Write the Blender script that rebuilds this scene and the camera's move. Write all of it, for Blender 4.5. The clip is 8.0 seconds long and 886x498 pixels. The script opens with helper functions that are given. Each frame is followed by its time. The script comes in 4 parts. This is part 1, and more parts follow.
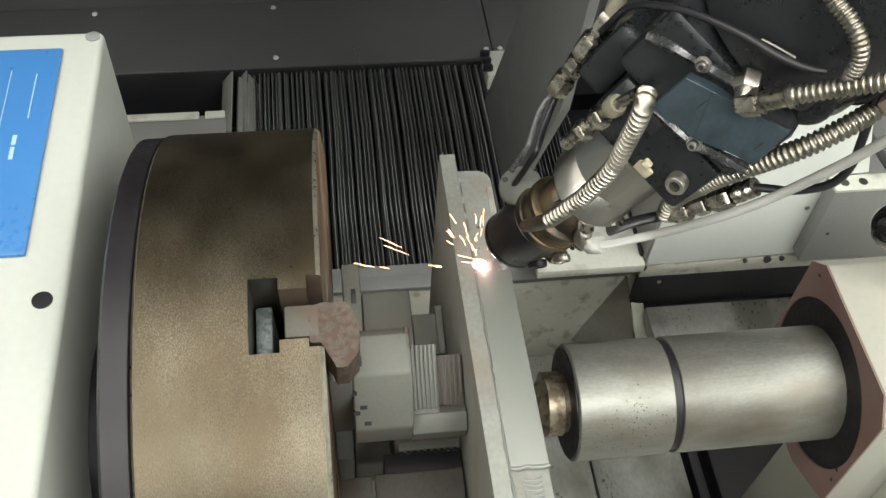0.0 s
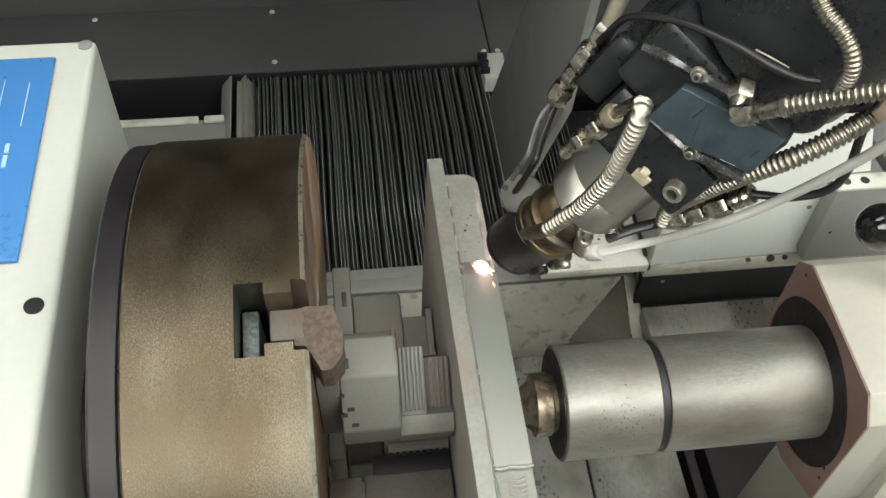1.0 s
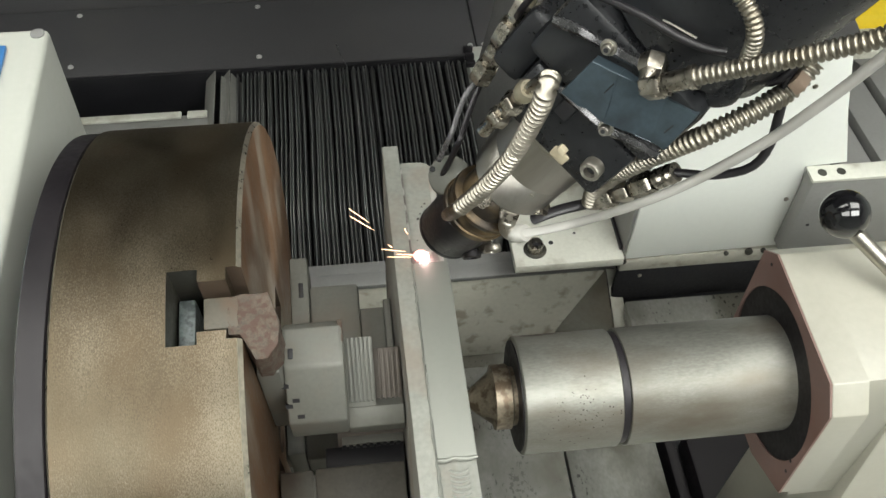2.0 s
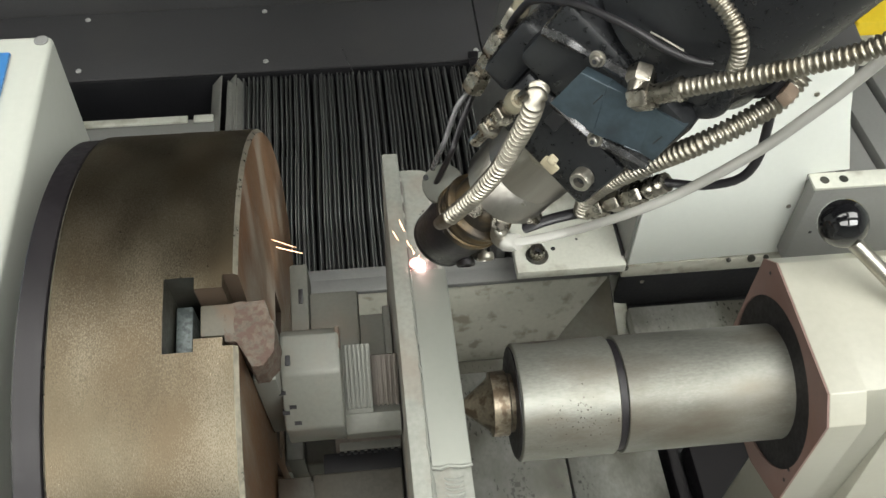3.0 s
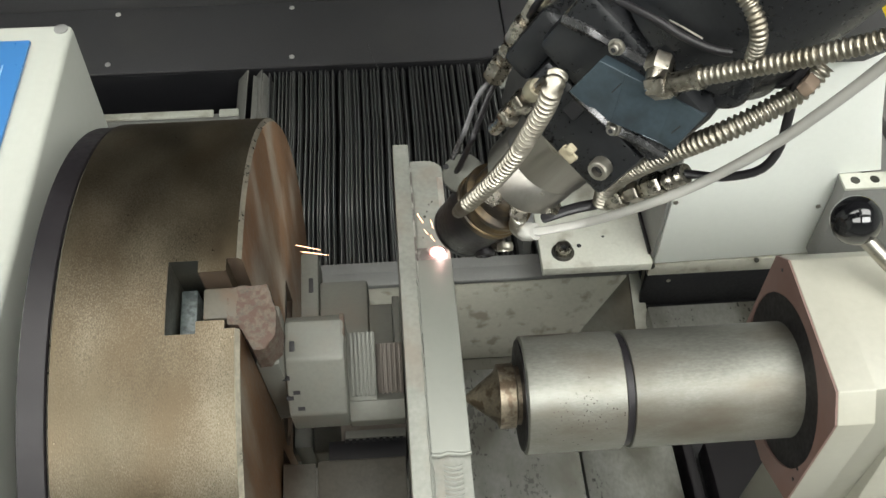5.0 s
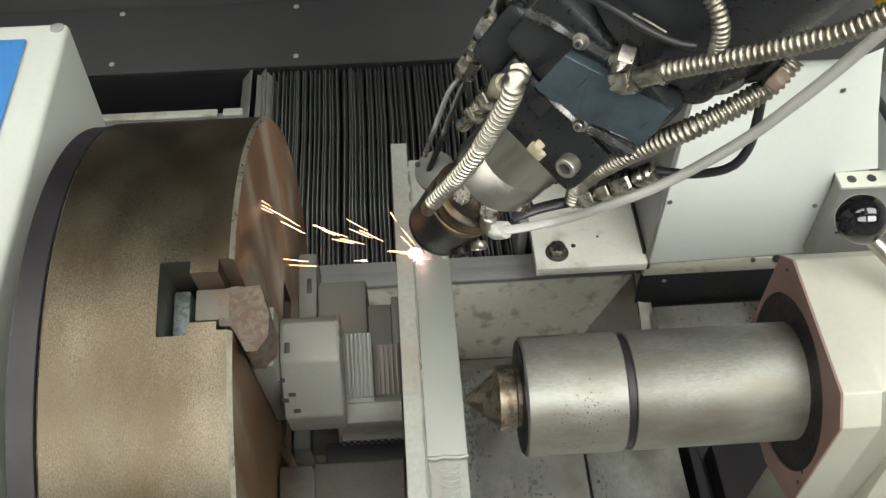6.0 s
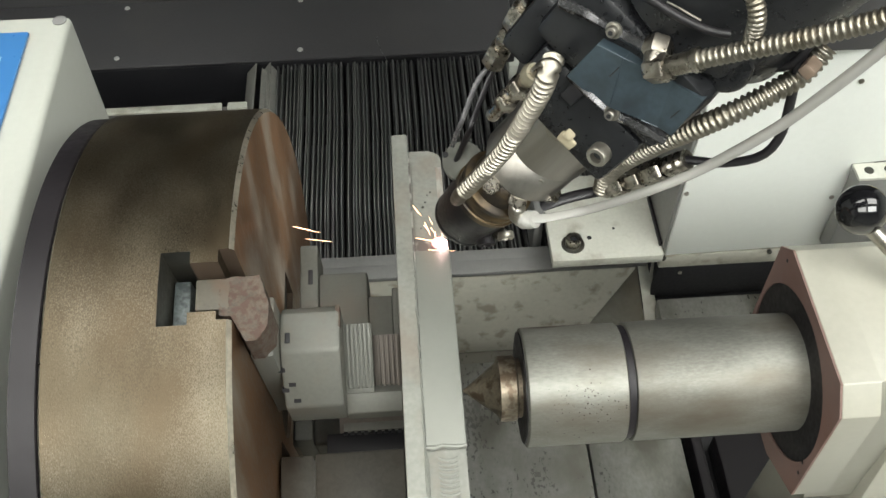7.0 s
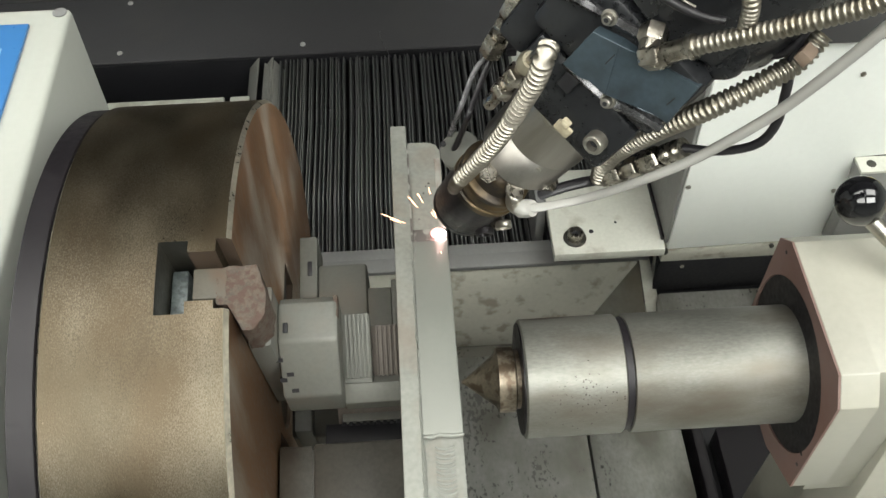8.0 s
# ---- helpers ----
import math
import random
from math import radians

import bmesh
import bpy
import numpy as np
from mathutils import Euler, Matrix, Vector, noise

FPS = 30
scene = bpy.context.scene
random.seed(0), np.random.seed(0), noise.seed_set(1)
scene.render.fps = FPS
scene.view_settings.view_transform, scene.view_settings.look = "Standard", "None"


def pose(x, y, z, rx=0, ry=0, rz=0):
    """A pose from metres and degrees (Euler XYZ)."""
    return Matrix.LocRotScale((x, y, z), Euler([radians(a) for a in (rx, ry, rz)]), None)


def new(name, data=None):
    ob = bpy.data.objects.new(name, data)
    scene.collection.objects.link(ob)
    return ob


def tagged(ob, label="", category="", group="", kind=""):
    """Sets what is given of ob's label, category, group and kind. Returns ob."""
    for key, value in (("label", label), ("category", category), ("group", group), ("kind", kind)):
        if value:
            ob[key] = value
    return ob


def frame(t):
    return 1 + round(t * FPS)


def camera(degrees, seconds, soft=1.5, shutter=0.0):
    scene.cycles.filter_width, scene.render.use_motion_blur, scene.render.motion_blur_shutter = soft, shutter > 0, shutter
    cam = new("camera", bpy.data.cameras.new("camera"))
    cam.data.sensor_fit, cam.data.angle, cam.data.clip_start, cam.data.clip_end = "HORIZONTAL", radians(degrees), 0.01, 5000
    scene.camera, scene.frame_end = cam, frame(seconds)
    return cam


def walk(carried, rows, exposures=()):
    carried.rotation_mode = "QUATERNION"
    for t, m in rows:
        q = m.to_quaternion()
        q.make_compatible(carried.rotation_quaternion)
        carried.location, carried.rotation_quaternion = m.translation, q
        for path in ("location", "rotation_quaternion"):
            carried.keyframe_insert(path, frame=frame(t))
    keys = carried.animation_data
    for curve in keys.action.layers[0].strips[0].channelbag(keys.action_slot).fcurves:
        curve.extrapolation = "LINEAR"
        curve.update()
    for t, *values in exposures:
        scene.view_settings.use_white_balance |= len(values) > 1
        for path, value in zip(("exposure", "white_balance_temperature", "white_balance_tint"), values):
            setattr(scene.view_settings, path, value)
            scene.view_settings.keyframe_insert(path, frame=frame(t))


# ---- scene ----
cam = camera(49.15, 8.0)
ROWS = [
    # seconds, x, y, z, tilt, lean, turn
    (0.0, -0.1873, -0.3902, 0.7260, 38.25, -2.76, -6.82),
    (0.5, -0.1831, -0.4047, 0.7267, 38.26, -2.44, -7.09),
    (1.0, -0.1726, -0.3961, 0.7351, 38.29, -2.15, -6.89),
    (1.5, -0.1507, -0.3945, 0.7306, 38.36, -1.60, -6.74),
    (2.0, -0.1282, -0.3993, 0.7203, 38.27, -1.57, -6.71),
    (3.5, -0.1150, -0.3994, 0.7293, 38.52, -1.09, -5.73),
    (4.0, -0.1056, -0.4102, 0.7314, 38.57, -0.86, -5.29),
    (4.5, -0.1045, -0.4112, 0.7274, 38.50, -0.68, -4.63),
    (6.0, -0.0926, -0.4034, 0.7150, 38.43, 0.05, -3.95),
    (6.5, -0.0898, -0.4037, 0.7132, 38.27, 0.28, -3.88),
    (7.0, -0.0875, -0.4076, 0.7149, 38.13, 0.42, -3.74),
    (7.5, -0.0804, -0.4107, 0.7148, 37.90, 0.42, -3.72),
    (8.0, -0.0826, -0.4123, 0.7127, 37.96, 0.64, -3.53),
]
walk(cam, [(t, pose(x, y, z, rx, ry, rz)) for t, x, y, z, rx, ry, rz in ROWS])

# ---- world, lights ----
world = bpy.data.worlds.new("workshop")
world.use_nodes = True
world.node_tree.nodes["Background"].inputs[0].default_value = (0.75, 0.82, 0.8, 1)
world.node_tree.nodes["Background"].inputs[1].default_value = 0.06
scene.world = world
scene.view_settings.exposure = 0.08


# x, y, z, watts, lean, width, depth
# Overhead pair: unseen fill, added. Leaning pair: placed from the metal's highlights.
LAMPS = [(-1.2, -0.1, 2.9, 16, 0.0, 2.2, 1.2), (1.5, -0.1, 2.9, 30, 0.0, 2.2, 1.2),
         (-1.25, -1.85, 2.5, 29, 35.0, 2.2, 1.2), (1.35, -1.85, 2.5, 74, 35.0, 2.2, 1.2)]
for lx, ly, lz, power, lean, wide, deep in LAMPS:
    data = bpy.data.lights.new("lamp_light", "AREA")
    data.shape, data.size, data.size_y, data.energy, data.color = "RECTANGLE", wide, deep, power, (0.965, 1.0, 0.97)
    new("lamp_light", data).matrix_world = pose(lx, ly, lz, lean) @ pose(0, 0, -0.06)


# ---- materials ----
def material(name, base, rough=0.5, metal=0.0, vary=0.15, scale=30.0, fine=400.0, bump=0.1, stain=None, stain_amount=0.0,
             stretch=(1, 1, 1), stain_at=(0.52, 0.68), stain_scale=0.45, speck=None, speck_amount=0.0, speck_scale=900.0, dark_speck=None, coat=0.0, emit=None, power=0.0, rough_vary=0.12):
    m = bpy.data.materials.new(name)
    m.use_nodes = True
    n, l = m.node_tree.nodes, m.node_tree.links
    b = n["Principled BSDF"]
    b.inputs["Roughness"].default_value, b.inputs["Metallic"].default_value = rough, metal
    b.inputs["Coat Weight"].default_value = coat
    co = n.new("ShaderNodeTexCoord")
    mp = n.new("ShaderNodeMapping")
    mp.inputs["Scale"].default_value = stretch
    l.new(co.outputs["Object"], mp.inputs["Vector"])

    def tex(s, detail):
        t = n.new("ShaderNodeTexNoise")
        t.inputs["Scale"].default_value, t.inputs["Detail"].default_value = s, detail
        l.new(mp.outputs["Vector"], t.inputs["Vector"])
        return t

    big, small = tex(scale, 5), tex(fine, 3)
    add = n.new("ShaderNodeMath")
    add.operation = "ADD"
    l.new(big.outputs["Fac"], add.inputs[0]), l.new(small.outputs["Fac"], add.inputs[1])
    ramp = n.new("ShaderNodeMapRange")
    ramp.inputs["From Min"].default_value, ramp.inputs["From Max"].default_value = 0.65, 1.35
    ramp.inputs["To Min"].default_value, ramp.inputs["To Max"].default_value = 1 - vary, 1 + vary
    l.new(add.outputs[0], ramp.inputs["Value"])
    mul = n.new("ShaderNodeVectorMath")
    mul.operation = "SCALE"
    mul.inputs[0].default_value = base
    l.new(ramp.outputs["Result"], mul.inputs["Scale"])
    colour = mul.outputs["Vector"]
    if stain:
        st = tex(scale * stain_scale, 6)
        r2 = n.new("ShaderNodeMapRange")
        r2.inputs["From Min"].default_value, r2.inputs["From Max"].default_value = stain_at
        r2.inputs["To Max"].default_value = stain_amount
        l.new(st.outputs["Fac"], r2.inputs["Value"])
        mix = n.new("ShaderNodeMix")
        mix.data_type = "RGBA"
        l.new(r2.outputs["Result"], mix.inputs["Factor"])
        l.new(colour, mix.inputs["A"])
        mix.inputs["B"].default_value = (*stain, 1)
        colour = mix.outputs["Result"]
    if speck:
        sp, where = tex(speck_scale, 2), tex(scale * 0.8, 4)
        mul2 = n.new("ShaderNodeMath")
        mul2.operation = "MULTIPLY"
        l.new(sp.outputs["Fac"], mul2.inputs[0]), l.new(where.outputs["Fac"], mul2.inputs[1])
        r3 = n.new("ShaderNodeMapRange")
        r3.inputs["From Min"].default_value, r3.inputs["From Max"].default_value = 0.23, 0.38
        r3.inputs["To Max"].default_value = speck_amount
        l.new(mul2.outputs[0], r3.inputs["Value"])
        mix2 = n.new("ShaderNodeMix")
        mix2.data_type = "RGBA"
        l.new(r3.outputs["Result"], mix2.inputs["Factor"])
        l.new(colour, mix2.inputs["A"])
        mix2.inputs["B"].default_value = (*speck, 1)
        colour = mix2.outputs["Result"]
        if dark_speck:
            sd, near = tex(speck_scale * 0.8, 2), tex(scale * 1.1, 4)
            mul3 = n.new("ShaderNodeMath")
            mul3.operation = "MULTIPLY"
            l.new(sd.outputs["Fac"], mul3.inputs[0]), l.new(near.outputs["Fac"], mul3.inputs[1])
            r4 = n.new("ShaderNodeMapRange")
            r4.inputs["From Min"].default_value, r4.inputs["From Max"].default_value = 0.29, 0.37
            r4.inputs["To Max"].default_value = 0.5
            l.new(mul3.outputs[0], r4.inputs["Value"])
            mix3 = n.new("ShaderNodeMix")
            mix3.data_type = "RGBA"
            l.new(r4.outputs["Result"], mix3.inputs["Factor"])
            l.new(colour, mix3.inputs["A"])
            mix3.inputs["B"].default_value = (*dark_speck, 1)
            colour = mix3.outputs["Result"]
    l.new(colour, b.inputs["Base Color"])
    rr = n.new("ShaderNodeMapRange")
    rr.inputs["From Min"].default_value, rr.inputs["From Max"].default_value = 0.65, 1.35
    rr.inputs["To Min"].default_value, rr.inputs["To Max"].default_value = max(0.02, rough - rough_vary), min(1, rough + rough_vary)
    l.new(add.outputs[0], rr.inputs["Value"])
    l.new(rr.outputs["Result"], b.inputs["Roughness"])
    if bump:
        bp = n.new("ShaderNodeBump")
        bp.inputs["Strength"].default_value, bp.inputs["Distance"].default_value = bump, 0.0003
        l.new(small.outputs["Fac"], bp.inputs["Height"])
        l.new(bp.outputs["Normal"], b.inputs["Normal"])
    if emit:
        b.inputs["Emission Color"].default_value, b.inputs["Emission Strength"].default_value = (*emit, 1), power
    return m


CHUCK = material("aged_chuck_steel", (0.096, 0.081, 0.055), 0.42, 0.92, 0.32, 14, 620, 0.4, (0.076, 0.056, 0.034), 0.65, (1.9, 1, 1), stain_at=(0.38, 0.62), stain_scale=0.7,
                 speck=(0.21, 0.195, 0.155), speck_amount=0.34, speck_scale=800, dark_speck=(0.060, 0.048, 0.032), rough_vary=0.17)
WORN_EDGE = material("bare_worn_edge", (0.58, 0.53, 0.43), 0.35, 0.9, 0.25, 40, 300, 0.1)
# Pale stain: whitish smears, plus the turned face's bright reflection streaks painted in.
CHUCK_FACE = material("turned_chuck_face", (0.30, 0.18, 0.105), 0.40, 0.75, 0.3, 18, 250, 0.2, (0.50, 0.45, 0.38), 0.85, (1, 1.5, 0.5), stain_at=(0.47, 0.66), stain_scale=0.75)
SLOT = material("dark_slot_steel", (0.060, 0.060, 0.052), 0.4, 0.6, 0.3, 40, 300, 0.2, (0.15, 0.14, 0.11), 0.5)
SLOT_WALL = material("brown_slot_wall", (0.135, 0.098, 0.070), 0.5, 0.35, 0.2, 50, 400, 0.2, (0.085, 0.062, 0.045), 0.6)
SLOT_BLOCK = material("speckled_slot_block", (0.125, 0.145, 0.145), 0.4, 0.3, 0.3, 60, 500, 0.5, (0.05, 0.06, 0.06), 0.8, stain_at=(0.45, 0.6), stain_scale=4.0)
RUST = material("rusty_jaw_iron", (0.076, 0.060, 0.045), 0.8, 0.0, 0.4, 90, 700, 1.0, (0.062, 0.033, 0.023), 0.85, stain_at=(0.44, 0.58), stain_scale=2.8)
BASE_IRON = material("tan_base_jaw", (0.076, 0.069, 0.053), 0.6, 0.2, 0.2, 60, 500, 0.4, (0.095, 0.062, 0.040), 0.8, stain_at=(0.52, 0.64))
RING = material("dark_flange_paint", (0.013, 0.011, 0.013), 0.5, 0.2, 0.2, 25, 200, 0.1)
JAW = material("dusty_jaw_steel", (0.138, 0.140, 0.123), 0.6, 0.3, 0.14, 25, 350, 0.12, (0.17, 0.13, 0.095), 0.5, stain_at=(0.54, 0.68))
JAW_OLD = material("stained_old_jaw", (0.056, 0.053, 0.044), 0.5, 0.3, 0.3, 45, 350, 0.3, (0.030, 0.023, 0.016), 0.85, stain_at=(0.46, 0.6))
JAW_DARK = material("dark_jaw_steel", (0.095, 0.082, 0.070), 0.5, 0.5, 0.2, 40, 350, 0.1)
PLATE = material("dusty_grey_plate", (0.235, 0.24, 0.215), 0.6, 0.25, 0.20, 20, 300, 0.15, (0.20, 0.155, 0.12), 0.5, stain_at=(0.52, 0.66), stain_scale=0.9)
SCORCH = material("scorched_steel", (0.30, 0.30, 0.27), 0.6, 0.2, 0.15, 90, 400, 0.2, (0.09, 0.075, 0.07), 0.85, (1, 0.6, 1), stain_at=(0.44, 0.54), stain_scale=1.4)
SMEAR = material("rust_smeared_steel", (0.34, 0.335, 0.30), 0.6, 0.2, 0.12, 60, 400, 0.2, (0.20, 0.13, 0.10), 0.7, (1, 0.4, 1), stain_at=(0.46, 0.6), stain_scale=1.5)
CLAD = material("fresh_clad_metal", (0.225, 0.232, 0.208), 0.5, 0.3, 0.05, 15, 260, 0.12)
STAIN = material("brown_oil_stain", (0.10, 0.08, 0.06), 0.5, 0.4, 0.3, 90, 400, 0.1)
PIT = material("dark_rust_pit", (0.045, 0.035, 0.025), 0.8, 0, 0.2, 60, 300, 0)
QUILL = material("ground_quill_steel", (0.25, 0.25, 0.222), 0.50, 0.65, 0.24, 18, 420, 0.15, (0.125, 0.100, 0.068), 0.75, (0.45, 1.2, 1.2), stain_at=(0.47, 0.68), stain_scale=1.1, rough_vary=0.16,
                 speck=(0.15, 0.13, 0.10), speck_amount=0.25, speck_scale=700)
CONE = material("rusty_centre_steel", (0.26, 0.22, 0.165), 0.42, 0.75, 0.35, 70, 400, 0.5, (0.10, 0.066, 0.040), 0.8, stain_at=(0.47, 0.58), stain_scale=1.6)
PANEL_WHITE = material("fresh_white_paint", (0.85, 0.88, 0.83), 0.4, 0, 0.02, 5, 150, 0.04, (0.76, 0.78, 0.72), 0.25, coat=0.2)
TAIL_WHITE = material("cream_white_paint", (0.385, 0.378, 0.318), 0.42, 0, 0.06, 8, 150, 0.06, (0.30, 0.285, 0.22), 0.4, coat=0.2)
WHITE = material("white_machine_paint", (0.43, 0.445, 0.40), 0.42, 0, 0.04, 6, 150, 0.06, (0.62, 0.62, 0.55), 0.25, coat=0.2)
CREAM = material("cream_machine_paint", (0.46, 0.455, 0.39), 0.45, 0, 0.08, 14, 150, 0.08, (0.20, 0.165, 0.115), 0.7, stain_at=(0.54, 0.66), stain_scale=2.6)
BLUE = material("blue_panel_foil", (0.045, 0.165, 0.39), 0.35, 0, 0.04, 8, 150, 0.03)
# Stained tray cream, darkened to paint in the gusset's weaker light.
CREAM_DIM = material("dimmed_cream_sheet", (0.34, 0.335, 0.29), 0.4, 0, 0.12, 14, 150, 0.08, (0.2, 0.17, 0.12), 0.6)
GREY_LIGHT = material("mid_grey_paint", (0.25, 0.25, 0.24), 0.45, 0.1, 0.08, 12, 200, 0.08, (0.22, 0.22, 0.2), 0.4)
CREAM_LIGHT = material("pale_cream_and_highlight", (0.54, 0.545, 0.48), 0.45, 0, 0.08, 22, 200, 0.08, (0.26, 0.23, 0.17), 0.6, stain_at=(0.54, 0.70), stain_scale=1.2)
GREY = material("dark_grey_paint", (0.19, 0.19, 0.185), 0.5, 0, 0.08, 12, 200, 0.08, (0.09, 0.09, 0.085), 0.4)
CHARCOAL = material("charcoal_cover_paint", (0.068, 0.067, 0.070), 0.45, 0, 0.12, 9, 200, 0.08, (0.10, 0.095, 0.09), 0.4)
# Near-black: own colour on some parts, painted shade in holes and gaps.
BLACK = material("black_paint_and_shade", (0.012, 0.012, 0.014), 0.5, 0, 0.2, 12, 200, 0.05)
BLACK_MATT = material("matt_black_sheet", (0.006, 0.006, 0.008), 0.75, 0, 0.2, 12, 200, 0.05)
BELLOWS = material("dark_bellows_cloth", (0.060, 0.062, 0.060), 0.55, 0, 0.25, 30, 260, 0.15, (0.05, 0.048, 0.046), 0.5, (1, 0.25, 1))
CREST = material("pale_bellows_crest", (0.24, 0.245, 0.235), 0.6, 0, 0.3, 30, 200, 0.1, (0.06, 0.06, 0.058), 0.8, (1, 0.12, 1), stain_at=(0.43, 0.58))
BELLOWS_END = material("worn_bellows_board", (0.24, 0.24, 0.22), 0.6, 0, 0.2, 30, 260, 0.1)
ANODIZED = material("black_anodized_aluminium", (0.016, 0.017, 0.019), 0.33, 0.3, 0.25, 30, 350, 0.08, (0.05, 0.05, 0.052), 0.35)
LID = material("blue_grey_lid", (0.046, 0.066, 0.080), 0.42, 0.3, 0.2, 30, 350, 0.1, (0.02, 0.025, 0.03), 0.7, stain_at=(0.5, 0.62), stain_scale=0.9)
STEEL = material("stainless_steel", (0.42, 0.40, 0.355), 0.38, 1.0, 0.12, 40, 350, 0.06, (0.3, 0.27, 0.2), 0.4)
# Lengthwise bands paint the cylinder's specular stripes into its colour.
BODY_STEEL = material("stainless_painted_bands", (0.36, 0.345, 0.315), 0.40, 1.0, 0.12, 60, 500, 0.03, (0.24, 0.22, 0.19), 0.35, (1, 1, 0.04), stain_at=(0.46, 0.62))
NUT = material("worn_nut_steel", (0.36, 0.335, 0.29), 0.30, 1.0, 0.25, 60, 400, 0.08, (0.10, 0.085, 0.065), 0.6, stain_at=(0.48, 0.62), stain_scale=1.5)
STRAP = material("black_strap_steel", (0.085, 0.085, 0.088), 0.25, 0.8, 0.3, 60, 400, 0.1, (0.22, 0.22, 0.225), 0.6, stain_at=(0.44, 0.58), stain_scale=0.45)
ZINC = material("zinc_screw", (0.62, 0.62, 0.60), 0.35, 0.35, 0.1, 60, 400, 0.0)
BRASS = material("tarnished_brass", (0.105, 0.082, 0.052), 0.38, 0.9, 0.25, 60, 400, 0.1, (0.2, 0.13, 0.06), 0.5)
BRASS_DARK = material("smoked_brass", (0.045, 0.038, 0.031), 0.42, 0.8, 0.35, 60, 400, 0.15, (0.20, 0.14, 0.07), 0.7, stain_at=(0.5, 0.62))
BRASS_PALE = material("pale_olive_pipe", (0.27, 0.245, 0.18), 0.35, 0.5, 0.15, 60, 400, 0.1)
CLIP = material("yellowed_plastic", (0.42, 0.37, 0.26), 0.5, 0, 0.1, 60, 400, 0.1)
CLIP_DARK = material("beige_plastic", (0.27, 0.20, 0.15), 0.5, 0, 0.1, 60, 400, 0.1)
TUBE_DARK = material("smoky_plastic_tube", (0.09, 0.09, 0.093), 0.3, 0, 0.15, 40, 300, 0.05)
NOZZLE = material("sooty_black_nozzle", (0.02, 0.018, 0.02), 0.38, 0.4, 0.3, 60, 350, 0.15, (0.06, 0.05, 0.055), 0.5)
HOSE_STEEL = material("corrugated_steel_hose", (0.32, 0.298, 0.252), 0.40, 1.0, 0.14, 60, 400, 0.05, (0.22, 0.18, 0.12), 0.5)
RUBBER = material("black_rubber", (0.012, 0.011, 0.013), 0.42, 0, 0.1, 40, 60, 0, rough_vary=0.04)
TUBE = material("milky_plastic_tube", (0.33, 0.325, 0.30), 0.35, 0, 0.03, 30, 60, 0, rough_vary=0.03)
BALL = material("black_bakelite", (0.008, 0.008, 0.009), 0.08, 0, 0.1, 30, 300, 0.0, coat=0.6, rough_vary=0.03)
BED = material("oily_bed_sheet", (0.25, 0.25, 0.228), 0.34, 0.55, 0.22, 12, 250, 0.12, (0.10, 0.095, 0.075), 0.85, (1, 0.6, 1), stain_at=(0.44, 0.62), stain_scale=0.9)
PINK = material("red_primer_flange_face", (0.215, 0.138, 0.118), 0.6, 0.05, 0.15, 25, 300, 0.1, (0.18, 0.095, 0.07), 0.6)
CONCRETE = material("workshop_concrete", (0.30, 0.30, 0.28), 0.7, 0, 0.12, 3, 60, 0.2)
WALL_PAINT = material("workshop_wall_paint", (0.52, 0.54, 0.52), 0.8, 0, 0.05, 2, 60, 0.05)
CEILING = material("grey_ceiling_sheet", (0.40, 0.41, 0.40), 0.8, 0, 0.08, 2, 60, 0.05)
YELLOW = material("yellow_safety_paint", (0.75, 0.55, 0.03), 0.45, 0, 0.06, 10, 150, 0.05)
LAMP_GLOW = material("lamp_diffuser", (0.9, 0.9, 0.88), 0.6, 0, 0.0, 5, 50, 0, emit=(1, 0.97, 0.9), power=4)
MELT = material("glowing_melt", (0.9, 0.6, 0.5), 0.5, 0, 0, 10, 100, 0, emit=(1.0, 0.62, 0.60), power=55)
MELT_RIM = material("glowing_melt_rim", (0.9, 0.5, 0.5), 0.5, 0, 0, 10, 100, 0, emit=(1.0, 0.36, 0.30), power=2.2)
SPARK = material("glowing_spark", (0.9, 0.6, 0.4), 0.5, 0, 0, 10, 100, 0, emit=(1.0, 0.56, 0.32), power=5.0)
PRINT = material("pale_print", (0.30, 0.46, 0.64), 0.5, 0, 0.02, 20, 200, 0)


turned = CHUCK_FACE.node_tree.nodes.new("ShaderNodeTangent")
turned.direction_type, turned.axis = "RADIAL", "X"
CHUCK_FACE.node_tree.links.new(turned.outputs["Tangent"], CHUCK_FACE.node_tree.nodes["Principled BSDF"].inputs["Tangent"])
CHUCK_FACE.node_tree.nodes["Principled BSDF"].inputs["Anisotropic"].default_value = 0.75


# ---- mesh helpers ----
def smooth(bm, angle=40):
    for f in bm.faces:
        f.smooth = True
    lim = radians(angle)
    for e in bm.edges:
        e.smooth = len(e.link_faces) == 2 and e.calc_face_angle(0) < lim


def mesh_of(name, bm, mat, angle=40):
    bm.normal_update()
    smooth(bm, angle)
    me = bpy.data.meshes.new(name)
    bm.to_mesh(me)
    bm.free()
    for m in (mat if isinstance(mat, (list, tuple)) else [mat]):
        me.materials.append(m)
    return me


def part(name, bm, mat, parent=None, label="", angle=40):
    ob = new(name, mesh_of(name, bm, mat, angle))
    if parent:
        ob.parent = parent
    if label:
        ob["label"] = label
    return ob


def thing(name, label, category, group="", kind="", at=None):
    ob = tagged(new(name), label, category, group, kind)
    if at:
        ob.matrix_world = at
    return ob


